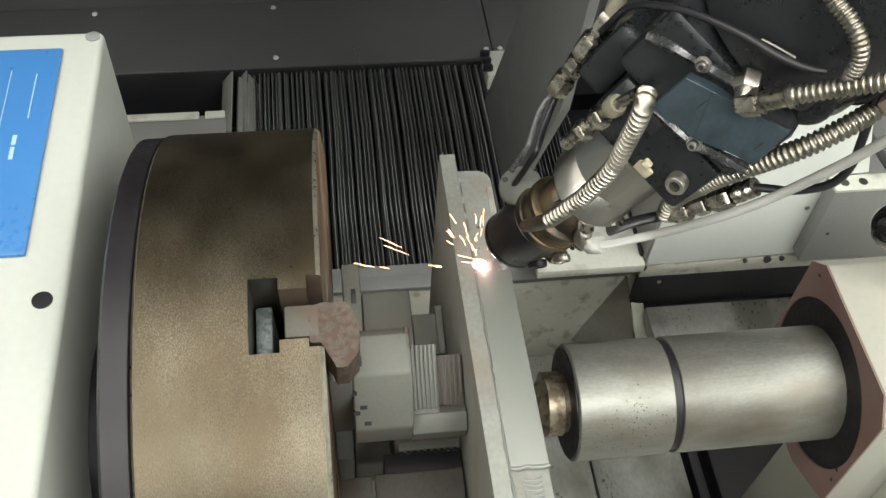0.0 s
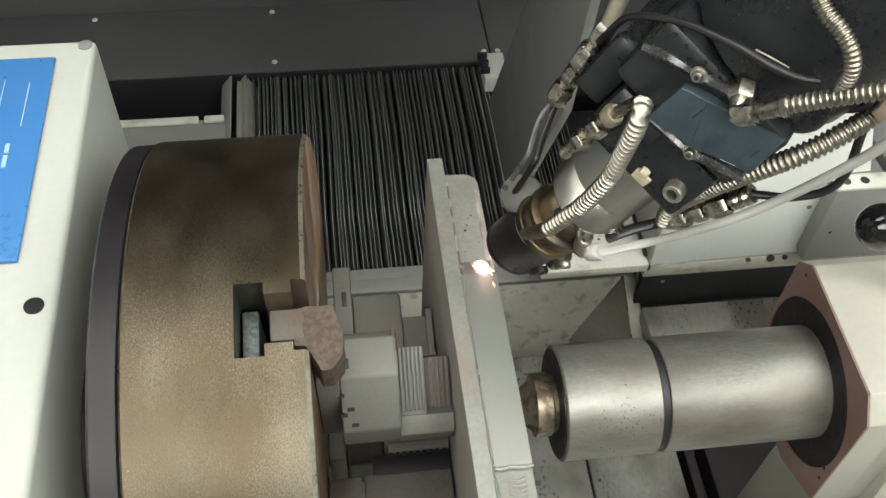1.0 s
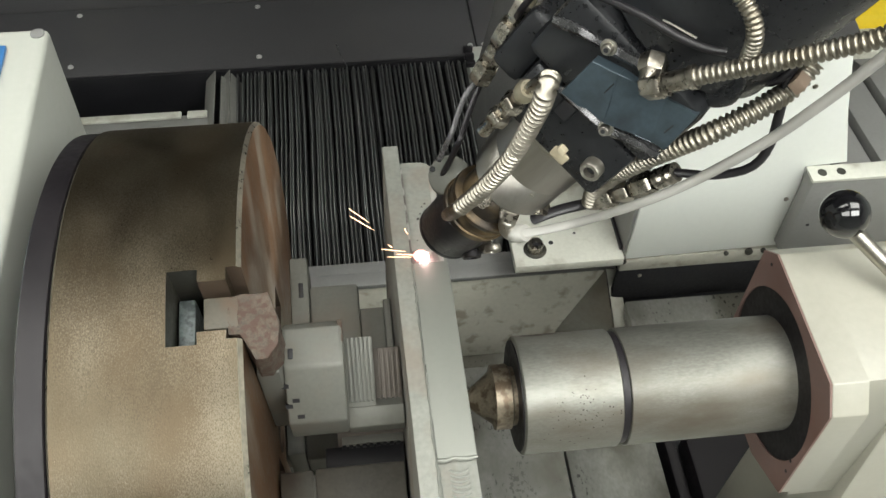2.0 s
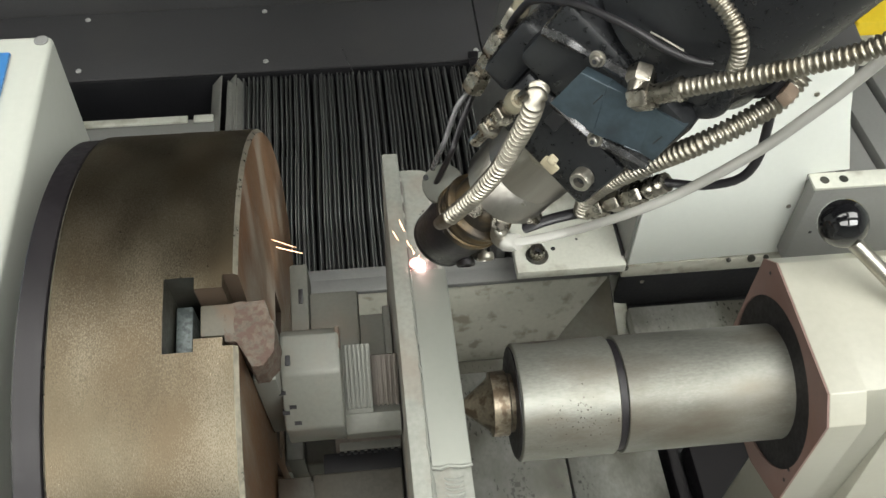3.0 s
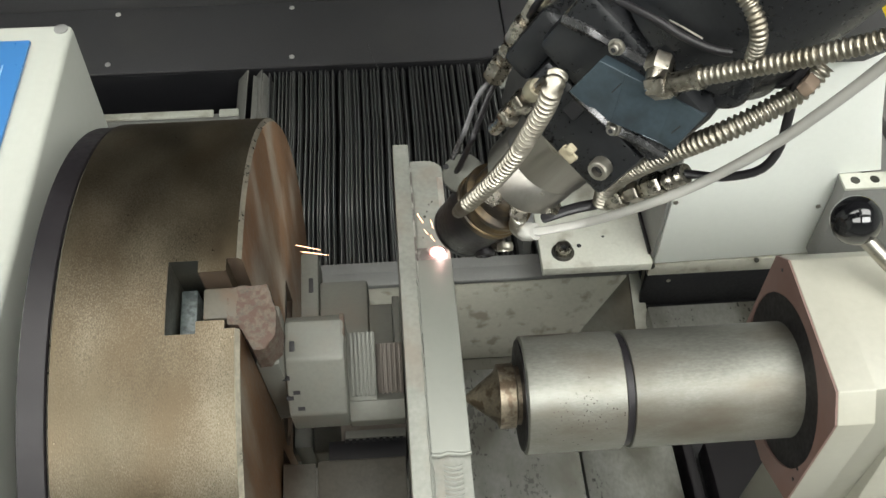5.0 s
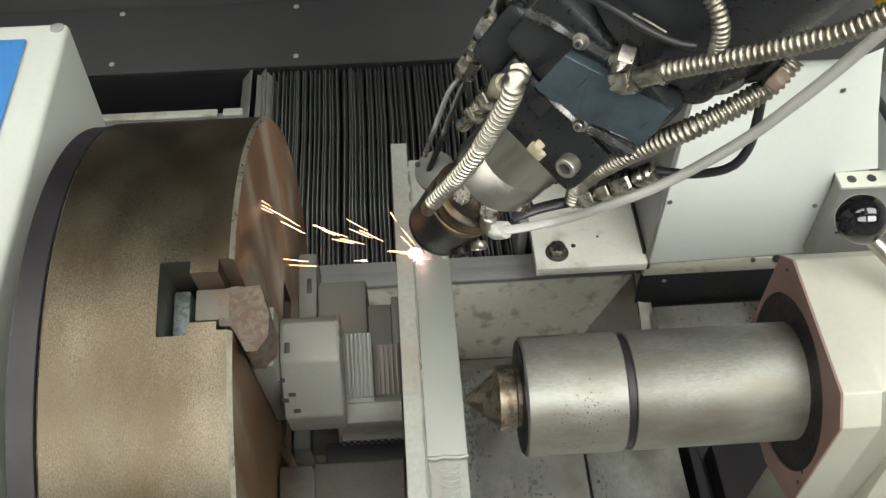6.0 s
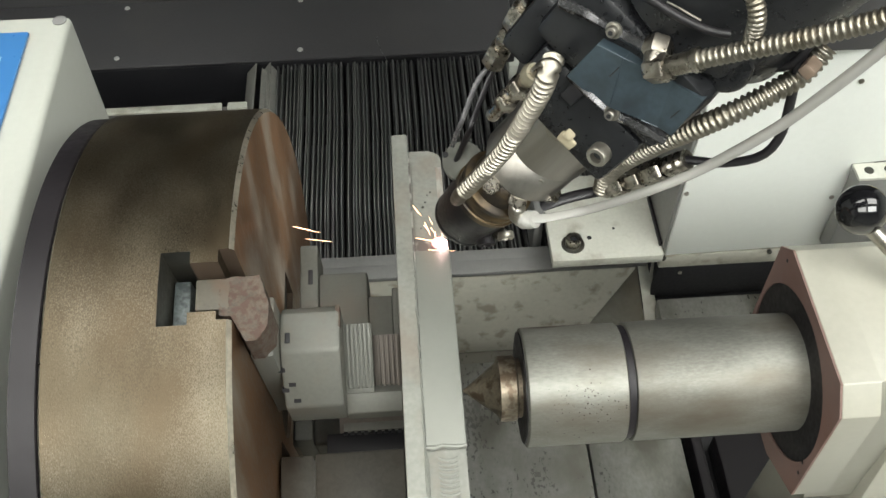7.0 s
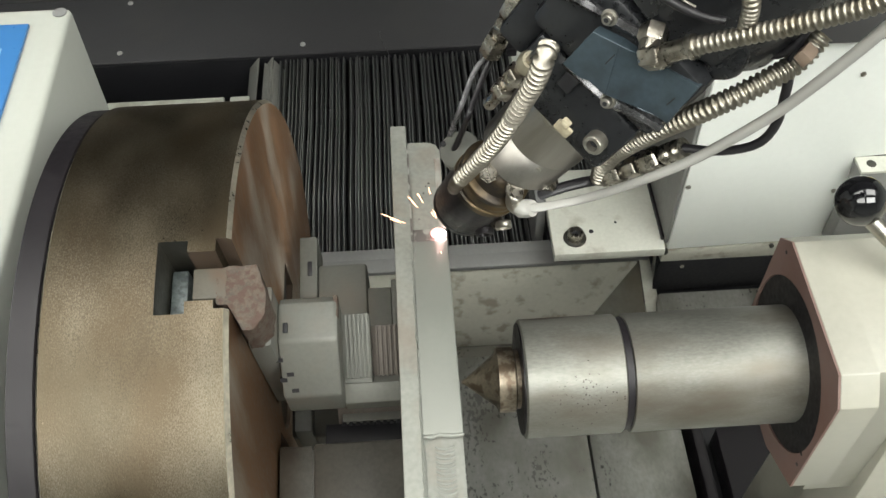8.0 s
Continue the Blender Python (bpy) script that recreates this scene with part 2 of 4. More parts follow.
def bm_box(x0, x1, y0, y1, z0, z1, bevel=0.0, seg=2, bm=None):
    bm = bm or bmesh.new()
    made = bmesh.ops.create_cube(bm, size=1)["verts"]
    for v in made:
        v.co = Vector(((x0 + x1) / 2 + v.co.x * (x1 - x0), (y0 + y1) / 2 + v.co.y * (y1 - y0), (z0 + z1) / 2 + v.co.z * (z1 - z0)))
    if bevel:
        edges = list({e for v in made for e in v.link_edges})
        bmesh.ops.bevel(bm, geom=edges, offset=bevel, segments=seg, affect="EDGES", profile=0.5)
    return bm


def bm_sweep(points, radii, seg=16, bm=None, closed=True):
    """A tube through points with a radius at each."""
    bm = bm or bmesh.new()
    pts = [Vector(p) for p in points]
    n = len(pts)
    tang = [(pts[min(i + 1, n - 1)] - pts[max(i - 1, 0)]).normalized() for i in range(n)]
    side = tang[0].orthogonal().normalized()
    rings = []
    for i in range(n):
        side = (side - tang[i] * side.dot(tang[i])).normalized()
        up = tang[i].cross(side)
        r = radii[i] if isinstance(radii, (list, tuple)) else radii
        rings.append([bm.verts.new(pts[i] + (side * math.cos(a) + up * math.sin(a)) * r) for a in (2 * math.pi * k / seg for k in range(seg))])
    for a, b in zip(rings, rings[1:]):
        for k in range(seg):
            bm.faces.new((a[k], a[(k + 1) % seg], b[(k + 1) % seg], b[k]))
    if closed:
        bm.faces.new(list(reversed(rings[0])))
        bm.faces.new(rings[-1])
    return bm


def bm_turned(profile, origin=(0, 0, 0), axis=(1, 0, 0), seg=48, bm=None):
    """A solid of revolution; profile: rows of place along the axis and radius."""
    bm = bm or bmesh.new()
    ax = Vector(axis).normalized()
    s = ax.orthogonal().normalized()
    u = ax.cross(s)
    o = Vector(origin)
    rings = []
    for d, r in profile:
        rings.append([bm.verts.new(o + ax * d + (s * math.cos(a) + u * math.sin(a)) * max(r, 1e-5)) for a in (2 * math.pi * k / seg for k in range(seg))])
    for a, b in zip(rings, rings[1:]):
        for k in range(seg):
            bm.faces.new((a[k], a[(k + 1) % seg], b[(k + 1) % seg], b[k]))
    bm.faces.new(list(reversed(rings[0])))
    bm.faces.new(rings[-1])
    return bm


def bm_prism(outline, x0, x1, bevel=0.0):
    """An outline in y, z pushed along x."""
    bm = bmesh.new()
    a = [bm.verts.new((x0, y, z)) for y, z in outline]
    b = [bm.verts.new((x1, y, z)) for y, z in outline]
    n = len(outline)
    bm.faces.new(a), bm.faces.new(list(reversed(b)))
    for i in range(n):
        bm.faces.new((a[i], b[i], b[(i + 1) % n], a[(i + 1) % n]))
    bmesh.ops.recalc_face_normals(bm, faces=bm.faces)
    if bevel:
        bmesh.ops.bevel(bm, geom=list(bm.edges), offset=bevel, segments=2, affect="EDGES", profile=0.5)
    return bm


def bm_hex(p0, p1, r, bm=None, bevel=True):
    """A hexagonal nut or fitting between two points."""
    p0, p1 = Vector(p0), Vector(p1)
    d = p1 - p0
    pts, rad = [p0, p0 + d * 0.12, p0 + d * 0.88, p1], [r * 0.88, r, r, r * 0.88]
    return bm_sweep(pts, rad, 6, bm)


def curve_through(points, steps=10):
    """Points along a smooth curve through the given ones."""
    p = [Vector(q) for q in points]
    p = [p[0] * 2 - p[1]] + p + [p[-1] * 2 - p[-2]]
    out = []
    for i in range(1, len(p) - 2):
        a, b, c, d = p[i - 1:i + 3]
        for k in range(steps):
            t = k / steps
            out.append(0.5 * ((2 * b) + (c - a) * t + (2 * a - 5 * b + 4 * c - d) * t * t + (3 * b - a - 3 * c + d) * t ** 3))
    out.append(p[-2])
    return out


def resample(points, step):
    out, rest = [points[0]], 0.0
    for a, b in zip(points, points[1:]):
        length = (b - a).length
        d = step - rest
        while d <= length:
            out.append(a + (b - a) * (d / length))
            d += step
        rest = length - (d - step)
    return out


def bm_corrugated(points, r, pitch=0.0034, depth=0.2, seg=16):
    pts = resample(curve_through(points, 40), pitch / 8)
    ring = (0.86, 1.0, 1.0, 0.86, 0.35, 0.0, 0.0, 0.35)
    return bm_sweep(pts, [r * (1 - depth + depth * ring[i % 8]) for i in range(len(pts))], seg)


def bm_hose(points, r, seg=14, step=0.006):
    return bm_sweep(resample(curve_through(points, 16), step), r, seg)


def cut(ob, cutters):
    """Takes the cutters' solids away from ob."""
    for bm in cutters:
        c = new("cutter", mesh_of("cutter", bm, ob.data.materials[0]))
        mod = ob.modifiers.new("cut", "BOOLEAN")
        mod.operation, mod.object, mod.solver = "DIFFERENCE", c, "EXACT"
        deps = bpy.context.evaluated_depsgraph_get()
        me = bpy.data.meshes.new_from_object(ob.evaluated_get(deps))
        ob.modifiers.clear()
        ob.data = me
        bpy.data.objects.remove(c)
    bm = bmesh.new()
    bm.from_mesh(ob.data)
    smooth(bm, 35)
    bm.to_mesh(ob.data)
    bm.free()


# ---- setting ----
FLOOR = -1.15


def structure(name, bm, mat, label):
    return tagged(part(name, bm, mat), label, name.split("_")[0], kind="structure")


structure("floor", bm_box(-4, 5, -4.5, 4, FLOOR - 0.2, FLOOR), CONCRETE, "grey concrete workshop floor")
structure("ceiling", bm_box(-4, 5, -4.5, 4, 3.0, 3.15), CEILING, "grey sheet metal workshop ceiling")
structure("wall_south", bm_box(-4, 5, -4.7, -4.5, FLOOR, 3.0), WALL_PAINT, "pale painted workshop wall")
structure("wall_north", bm_box(-4, 5, 4, 4.2, FLOOR, 3.0), WALL_PAINT, "pale painted workshop wall")
structure("wall_west", bm_box(-4.2, -4, -4.5, 4, FLOOR, 3.0), WALL_PAINT, "pale painted workshop wall")
structure("wall_east", bm_box(5, 5.2, -4.5, 4, FLOOR, 3.0), WALL_PAINT, "pale painted workshop wall")

for lx, ly, lz, power, lean, wide, deep in LAMPS:
    lamp = thing("workshop_lamp", "white rectangular hanging workshop lamp, unseen, switched on", "lamp", "workshop lamps", at=pose(lx, ly, lz, lean))
    for side in (-0.8, 0.8):
        top = pose(lx, ly, lz, lean).inverted() @ Vector((lx + side, ly, 3.0))
        part("rod", bm_sweep([(side, 0, 0.1), top], 0.006, 8), WHITE, lamp)
    part("housing", bm_box(-wide / 2 - 0.05, wide / 2 + 0.05, -deep / 2 - 0.05, deep / 2 + 0.05, -0.02, 0.1, 0.01), WHITE, lamp)
    part("diffuser", bm_box(-wide / 2, wide / 2, -deep / 2, deep / 2, -0.035, -0.021, 0.004), LAMP_GLOW, lamp)

# ---- lathe bed and covers ----
bed = thing("lathe_bed", "oily grey lathe bed with sheet covers under the spindle line", "lathe bed")
part("base", bm_box(-0.75, 1.0, -0.36, 0.40, FLOOR, -0.62, 0.01), CREAM, bed)
part("cover_sheet", bm_box(-0.24, 0.131, -0.36, 0.30, -0.475, -0.45, 0.002), BED, bed)
part("cover_sheet", bm_box(0.134, 0.257, -0.36, 0.30, -0.477, -0.451, 0.002), BED, bed)
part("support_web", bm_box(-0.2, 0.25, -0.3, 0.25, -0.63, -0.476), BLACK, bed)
# Black sheet painting the shade at the trench's bottom.
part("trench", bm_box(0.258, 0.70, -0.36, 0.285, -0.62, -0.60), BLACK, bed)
part("guide_rail", bm_box(0.285, 0.30, -0.36, 0.25, -0.60, -0.50, 0.003), RING, bed)

tray = thing("chip_tray", "cream painted sheet metal chip tray with stains", "tray")
part("back_wall", bm_prism([(0.44, -0.43), (0.446, -0.43), (0.418, -0.60), (0.411, -0.60)], -0.6, 0.246, 0.001), CREAM, tray)
part("lip", bm_box(-0.6, 0.262, 0.437, 0.462, -0.433, -0.424, 0.002), GREY, tray)
part("end_wall", bm_prism([(0.445, -0.43), (0.39, -0.60), (0.42, -0.60)], 0.270, 0.275, 0.0008), CREAM, tray)
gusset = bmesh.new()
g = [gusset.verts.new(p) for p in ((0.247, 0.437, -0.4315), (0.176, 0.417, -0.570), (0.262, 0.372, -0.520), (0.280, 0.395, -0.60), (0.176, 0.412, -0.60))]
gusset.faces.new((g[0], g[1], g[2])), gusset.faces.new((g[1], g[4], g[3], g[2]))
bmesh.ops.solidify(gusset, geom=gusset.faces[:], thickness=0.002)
# The gusset's shade is partly in its darker cream.
part("gusset", gusset, CREAM_DIM, tray)
flange_strip = bmesh.new()
g = [flange_strip.verts.new(p) for p in ((0.2475, 0.4375, -0.4285), (0.262, 0.4400, -0.4265), (0.289, 0.3760, -0.522), (0.2635, 0.3705, -0.520))]
flange_strip.faces.new(g)
bmesh.ops.solidify(flange_strip, geom=flange_strip.faces[:], thickness=0.002)
part("end_strip", flange_strip, CREAM_LIGHT, tray)
part("ledge_band", bm_box(-0.6, 0.246, 0.4625, 0.484, -0.440, -0.4285, 0.0015), GREY, tray)
part("end_flange", bm_box(0.246, 0.276, 0.25, 0.452, -0.605, -0.6, 0.001), CREAM, tray)
part("pan", bm_box(-0.6, 0.246, 0.27, 0.415, -0.615, -0.601), BED, tray)

beam = thing("rear_cover", "charcoal painted sheet metal cover along the machine's rear", "machine cover")
part("panel", bm_box(-1.2, 0.139, 1.02, 1.215, -0.53, -0.50, 0.003), CHARCOAL, beam)
part("panel", bm_box(0.141, 1.3, 1.02, 1.215, -0.53, -0.50, 0.003), CHARCOAL, beam)
# Blacker than the charcoal cover, painting in the shade of the gap.
part("front_flange", bm_box(-1.2, 1.3, 1.012, 1.019, -0.60, -0.502, 0.001), BLACK, beam)
part("rear_upstand", bm_box(-1.2, 1.3, 1.216, 1.23, -0.53, -0.44, 0.002), CHARCOAL, beam)
for sx, sy in ((-0.274, 1.045), (-0.277, 1.195), (0.128, 1.045), (0.155, 1.045), (-0.62, 1.045), (-0.62, 1.195)):
    part("screw", bm_turned([(0, 0.0055), (0.002, 0.005), (0.003, 0.0025)], (sx, sy, -0.5), (0, 0, 1), 12), ZINC, beam)

wire = thing("loose_wire", "thin pale loose wire hanging over the rear cover's edge", "wire")
part("strand", bm_hose([(-0.128, 1.070, -0.4985), (-0.126, 1.050, -0.495), (-0.120, 1.030, -0.497), (-0.112, 1.012, -0.503), (-0.106, 1.004, -0.512)], 0.0008, 6), TUBE_DARK, wire)

rear = thing("rear_guard", "black sheet metal guard behind the rear cover", "machine cover")
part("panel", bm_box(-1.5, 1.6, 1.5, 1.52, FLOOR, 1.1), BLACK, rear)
# Out of view overhead, added to keep the chuck's top reflection dark.
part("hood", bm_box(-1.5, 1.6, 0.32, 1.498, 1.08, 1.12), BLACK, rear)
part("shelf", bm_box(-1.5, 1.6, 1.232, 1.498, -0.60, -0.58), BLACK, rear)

recess = thing("rail_recess", "recess under the rear machine covers, coloured black for its shade", "machine cover")
# The black bottom stands in for deep shade below the covers.
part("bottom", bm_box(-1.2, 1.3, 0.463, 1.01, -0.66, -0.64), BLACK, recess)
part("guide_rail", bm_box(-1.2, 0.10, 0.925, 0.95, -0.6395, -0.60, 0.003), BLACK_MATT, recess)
part("end_stop", bm_box(-0.40, -0.375, 0.91, 0.924, -0.6395, -0.59, 0.002), GREY, recess)
ledge = thing("rail_ledge", "grey metal rail ledge behind the chuck", "rail")
part("ledge", bm_box(-1.0, -0.36, 0.80, 0.90, -0.64, -0.50, 0.003), GREY_LIGHT, ledge)
# Pale cream paints the white highlights along the grey ledge's strips.
part("strip", bm_box(-0.62, -0.41, 0.886, 0.902, -0.498, -0.492, 0.002), CREAM_LIGHT, ledge)
part("strip", bm_box(-0.40, -0.365, 0.886, 0.902, -0.498, -0.492, 0.002), CREAM_LIGHT, ledge)

# ---- bellows ----
bellows = thing("bellows_cover", "dark folded cloth bellows covering the rear guideway", "bellows")


def pleat_mesh(width, name="pleat"):
    bm = bmesh.new()
    y0, y1, h = 0.485, 1.0, 0.012
    prof = [(-width / 2, -h), (-0.0008, 0), (0.0008, 0.0), (width / 2, -h)]
    rows = [[bm.verts.new((x, y, z)) for x, z in prof] for y in (y0, y0 + 0.17, y0 + 0.35, y1)]
    for j, r in enumerate(rows):
        for v in r:
            v.co.x += (0.0012, -0.0008, 0.001, -0.0005)[j]
    for a, b in zip(rows, rows[1:]):
        for k in range(3):
            bm.faces.new((a[k], a[k + 1], b[k + 1], b[k]))
    bm.faces.new(rows[0]), bm.faces.new(list(reversed(rows[-1])))
    me = mesh_of(name, bm, BELLOWS, 25)
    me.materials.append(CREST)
    # The flat crest strip is paler than the sloping sides.
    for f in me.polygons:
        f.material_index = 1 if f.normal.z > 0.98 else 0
    return me


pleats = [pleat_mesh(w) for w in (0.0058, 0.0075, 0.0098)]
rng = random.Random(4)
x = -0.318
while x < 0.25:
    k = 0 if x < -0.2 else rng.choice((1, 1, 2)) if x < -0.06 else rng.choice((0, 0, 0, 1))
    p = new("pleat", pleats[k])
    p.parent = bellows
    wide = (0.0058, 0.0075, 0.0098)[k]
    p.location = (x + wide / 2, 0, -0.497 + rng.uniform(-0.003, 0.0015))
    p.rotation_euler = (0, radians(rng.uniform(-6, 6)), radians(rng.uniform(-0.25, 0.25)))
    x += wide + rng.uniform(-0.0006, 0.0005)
for x0, lean, y1 in ((-0.355, 40, 1.0), (-0.339, -38, 0.985), (-0.329, 38, 1.0), (-0.322, -30, 0.99)):
    b = part("end_board", bm_box(-0.0012, 0.0012, 0.49, y1, -0.028, 0.004, 0.0004), BELLOWS_END, bellows)
    b.location, b.rotation_euler = (x0, 0, -0.492), (0, radians(lean), 0)
part("side_strip", bm_box(-0.36, 0.26, 0.47, 0.484, -0.56, -0.51, 0.002), GREY, bellows)

# ---- headstock ----
headstock = thing("headstock", "white painted headstock housing with a blue panel on top", "headstock")
part("housing", bm_box(-1.1, -0.370, -0.45, 0.294, -0.70, 0.18, 0.006, 3), WHITE, headstock)
panel = part("blue_panel", bm_box(-1.0, -0.400, 0.0505, 0.268, 0.1805, 0.1845, 0.0015), BLUE, headstock)
part("lettering", bm_box(-0.4165, -0.4156, 0.185, 0.235, 0.1848, 0.1856), PRINT, panel)
part("lettering", bm_box(-0.4245, -0.4212, 0.141, 0.1535, 0.1848, 0.1858), PRINT, panel)
part("scratch", bm_box(-0.4365, -0.4358, 0.17, 0.24, 0.1848, 0.1856), PRINT, panel)
part("lettering", bm_box(-0.4245, -0.4212, 0.156, 0.166, 0.1848, 0.1858), PRINT, panel)
part("plug", bm_turned([(0, 0.006), (0.001, 0.006), (0.0015, 0.003)], (-0.3785, 0.2855, 0.18), (0, 0, 1), 20), GREY, headstock)
part("plug", bm_turned([(0, 0.007), (0.0008, 0.007), (0.001, 0.003)], (-0.3846, 0.0127, 0.18), (0, 0, 1), 20), RING, headstock)
part("spindle_nose", bm_turned([(-0.40, 0.10), (-0.3312, 0.10)], seg=48), RING, headstock)

# ---- chuck ----
RC = 0.243
SLOT_DIR = Vector((0, -0.216, 0.976)).normalized()
chuck = thing("four_jaw_chuck", "large worn brown steel four-jaw lathe chuck", "chuck")
body = part("body", bm_turned([(-0.311, RC - 0.003), (-0.309, RC), (-0.1999, RC), (-0.197, RC - 0.0028), (-0.197, 0.03), (-0.20, 0.029)], seg=160), CHUCK, chuck)
part("back_flange", bm_turned([(-0.331, RC - 0.008), (-0.328, RC - 0.002), (-0.3125, RC - 0.002), (-0.3115, RC - 0.004)], seg=128), RING, chuck)


def jaw_frame(k):
    """Columns x, tangent, radius of the k-th jaw, tangent towards the machine's rear on the top jaw."""
    turn = Matrix.Rotation(radians(-90 * k), 4, "X")
    r = SLOT_DIR
    t = r.cross(Vector((1, 0, 0)))
    m = Matrix(((1, t.x, r.x, 0), (0, t.y, r.y, 0), (0, t.z, r.z, 0), (0, 0, 0, 1)))
    return turn @ m


def placed(bm, m):
    bmesh.ops.transform(bm, matrix=m, verts=bm.verts)
    return bm


cutters = []
for k in range(4):
    m = jaw_frame(k)
    far_end = 0.11 if k == 1 else 0.30
    cutters.append(placed(bm_box(-0.2418, -0.2235, -0.0236, 0.0255, 0.04, far_end), m))
    cutters.append(placed(bm_box(-0.224, -0.18, -0.0157, 0.0172, 0.04, far_end), m))
    cutters.append(placed(bm_box(-0.2062, -0.18, -0.0212, 0.0262, 0.04, far_end), m))
cut(body, cutters)
faces = body.data
for v in faces.vertices:
    if v.co.x > -0.21:
        v.co.x += 0.12 * max(0.0, v.co.y) ** 2
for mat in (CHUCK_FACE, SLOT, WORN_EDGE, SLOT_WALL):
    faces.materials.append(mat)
# Slot pockets get the dark steel, neck walls a lighter brown.
for f in faces.polygons:
    c = f.center
    if math.hypot(c.y, c.z) > RC - 0.0028 and 0.3 < abs(f.normal.x) < 0.9:
        f.material_index = 3
    elif f.normal.x > 0.8 and c.x > -0.199:
        f.material_index = 1
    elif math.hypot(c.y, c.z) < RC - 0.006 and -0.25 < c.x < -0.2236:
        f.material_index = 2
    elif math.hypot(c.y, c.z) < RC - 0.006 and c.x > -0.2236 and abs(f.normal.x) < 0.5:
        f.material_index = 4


def jaw_prism(outline, x0, x1, bevel, m):
    """An outline in tangent, radius pushed along x, on the jaw frame m."""
    return placed(bm_prism(outline, x0, x1, bevel), m)


BACK_SHIFT = Matrix.Translation((0.014, 0, -0.043))


def jaw_set(k, parent):
    m = jaw_frame(k) @ (BACK_SHIFT if k == 1 else Matrix())
    if k == 3:
        main = [(0.050, 0.058), (0.050, 0.20), (-0.03, 0.20), (-0.03, 0.058)]
        jaw = part("jaw", jaw_prism(main, -0.168, -0.1, 0.0015, m), JAW_OLD, parent, "worn stained chuck jaw")
        part("jaw_foot", placed(bm_box(-0.195, -0.1695, -0.028, 0.046, 0.058, 0.20, 0.0015), m), JAW_OLD, jaw)
        part("seam", placed(bm_box(-0.1697, -0.1678, -0.02, 0.0465, 0.062, 0.19), m), SLOT, jaw)
    elif k == 1:
        jaw = part("jaw", placed(bm_box(-0.181, -0.139, -0.022, 0.0235, 0.06, 0.149, 0.003), m), JAW, parent, "dusty grey stepped chuck jaw")
        part("jaw_foot", placed(bm_box(-0.1968, -0.1812, -0.024, 0.0205, 0.05, 0.176, 0.002), m), JAW, jaw)
        part("foot_slot", placed(bm_box(-0.190, -0.1855, -0.0246, -0.020, 0.138, 0.152, 0.001), m), BLACK, jaw)
        part("jaw_step", placed(bm_box(-0.1389, -0.119, -0.019, 0.0165, 0.05, 0.126, 0.001), m), JAW, jaw)
        part("jaw_tip", placed(bm_box(-0.1189, -0.1125, -0.017, 0.0125, 0.05, 0.134, 0.001), m), JAW, jaw)
    else:
        main = [(0.0235, 0.146), (0.016, 0.1545), (-0.012, 0.1535), (-0.043, 0.122), (-0.043, 0.088), (-0.015, 0.06), (0.0235, 0.06)]
        jaw = part("jaw", jaw_prism(main, -0.181, -0.139, 0.0028, m), JAW, parent, "dusty grey stepped chuck jaw", 22)
        part("jaw_foot", placed(bm_box(-0.1968, -0.1812, -0.0228, 0.0205, 0.05, 0.176, 0.002), m), JAW, jaw)
        step = [(0.0165, 0.127), (-0.027, 0.1065), (-0.041, 0.098), (-0.041, 0.084), (-0.015, 0.06), (0.0165, 0.06)]
        part("jaw_step", jaw_prism(step, -0.1392, -0.1185, 0.001, m), JAW, jaw)
        slope = [(-0.0300, 0.1065), (-0.0425, 0.0985), (-0.0425, 0.084), (-0.015, 0.06), (-0.015, 0.088)]
        part("jaw_slope", jaw_prism(slope, -0.1394, -0.0987, 0.001, m), JAW, jaw)
        part("rust_edge", placed(bm_box(-0.1425, -0.1388, 0.004, 0.0215, 0.1445, 0.1535, 0.0014), m), RUST, jaw, "rusty worn corner")
        for i in range(6):
            rib = [(0.0155, 0.1292), (-0.0265, 0.1088), (-0.0265, 0.1042), (0.0155, 0.1246)]
            part("rib", jaw_prism(rib, -0.1372 + i * 0.0031, -0.1352 + i * 0.0031, 0.0005, m), JAW, jaw)
        tip = [(0.0125, 0.112), (-0.030, 0.091), (-0.039, 0.086), (-0.039, 0.078), (-0.015, 0.055), (0.0125, 0.055)]
        part("jaw_tip", jaw_prism(tip, -0.1187, -0.0985, 0.001, m), JAW_DARK, jaw)
        for i in range(5):
            rib = [(0.0115, 0.1142), (-0.0295, 0.0938), (-0.0295, 0.0892), (0.0115, 0.1096)]
            part("rib", jaw_prism(rib, -0.1152 + i * 0.0034, -0.1136 + i * 0.0034, 0.0004, m), JAW_DARK, jaw)
        part("screw_slot", placed(bm_box(-0.1775, -0.1735, -0.006, 0.002, 0.150, 0.1546, 0.001), m), BLACK, jaw)
        for x, t in ((-0.180, -0.022), (-0.1735, -0.030), (-0.1785, -0.033), (-0.171, -0.039)):
            r = 0.1535 - (-0.012 - t) * 1.016
            d, up = Vector((-0.702, -0.712)), Vector((-0.712, 0.702))
            c = Vector((t, r))
            slit = [c + d * a + up * b for a, b in ((-0.0017, 0.0003), (0.0013, 0.0003), (0.0018, -0.004), (-0.0018, -0.004))]
            part("notch", jaw_prism([tuple(q) for q in slit], x - 0.0032, x + 0.0018, 0.0, m), BLACK, jaw)
    if k:
        part("base_jaw", placed(bm_box(-0.2205, -0.1985, -0.0125, 0.0085, 0.06, 0.12, 0.0015), jaw_frame(k)), JAW_OLD, jaw, "stained base jaw in its slot")
        return jaw
    base = part("base_jaw", placed(bm_box(-0.2205, -0.199, -0.0125, 0.0085, 0.06, 0.2365, 0.0015), m), BASE_IRON, jaw, "stained base jaw in its slot")
    crust = bmesh.new()
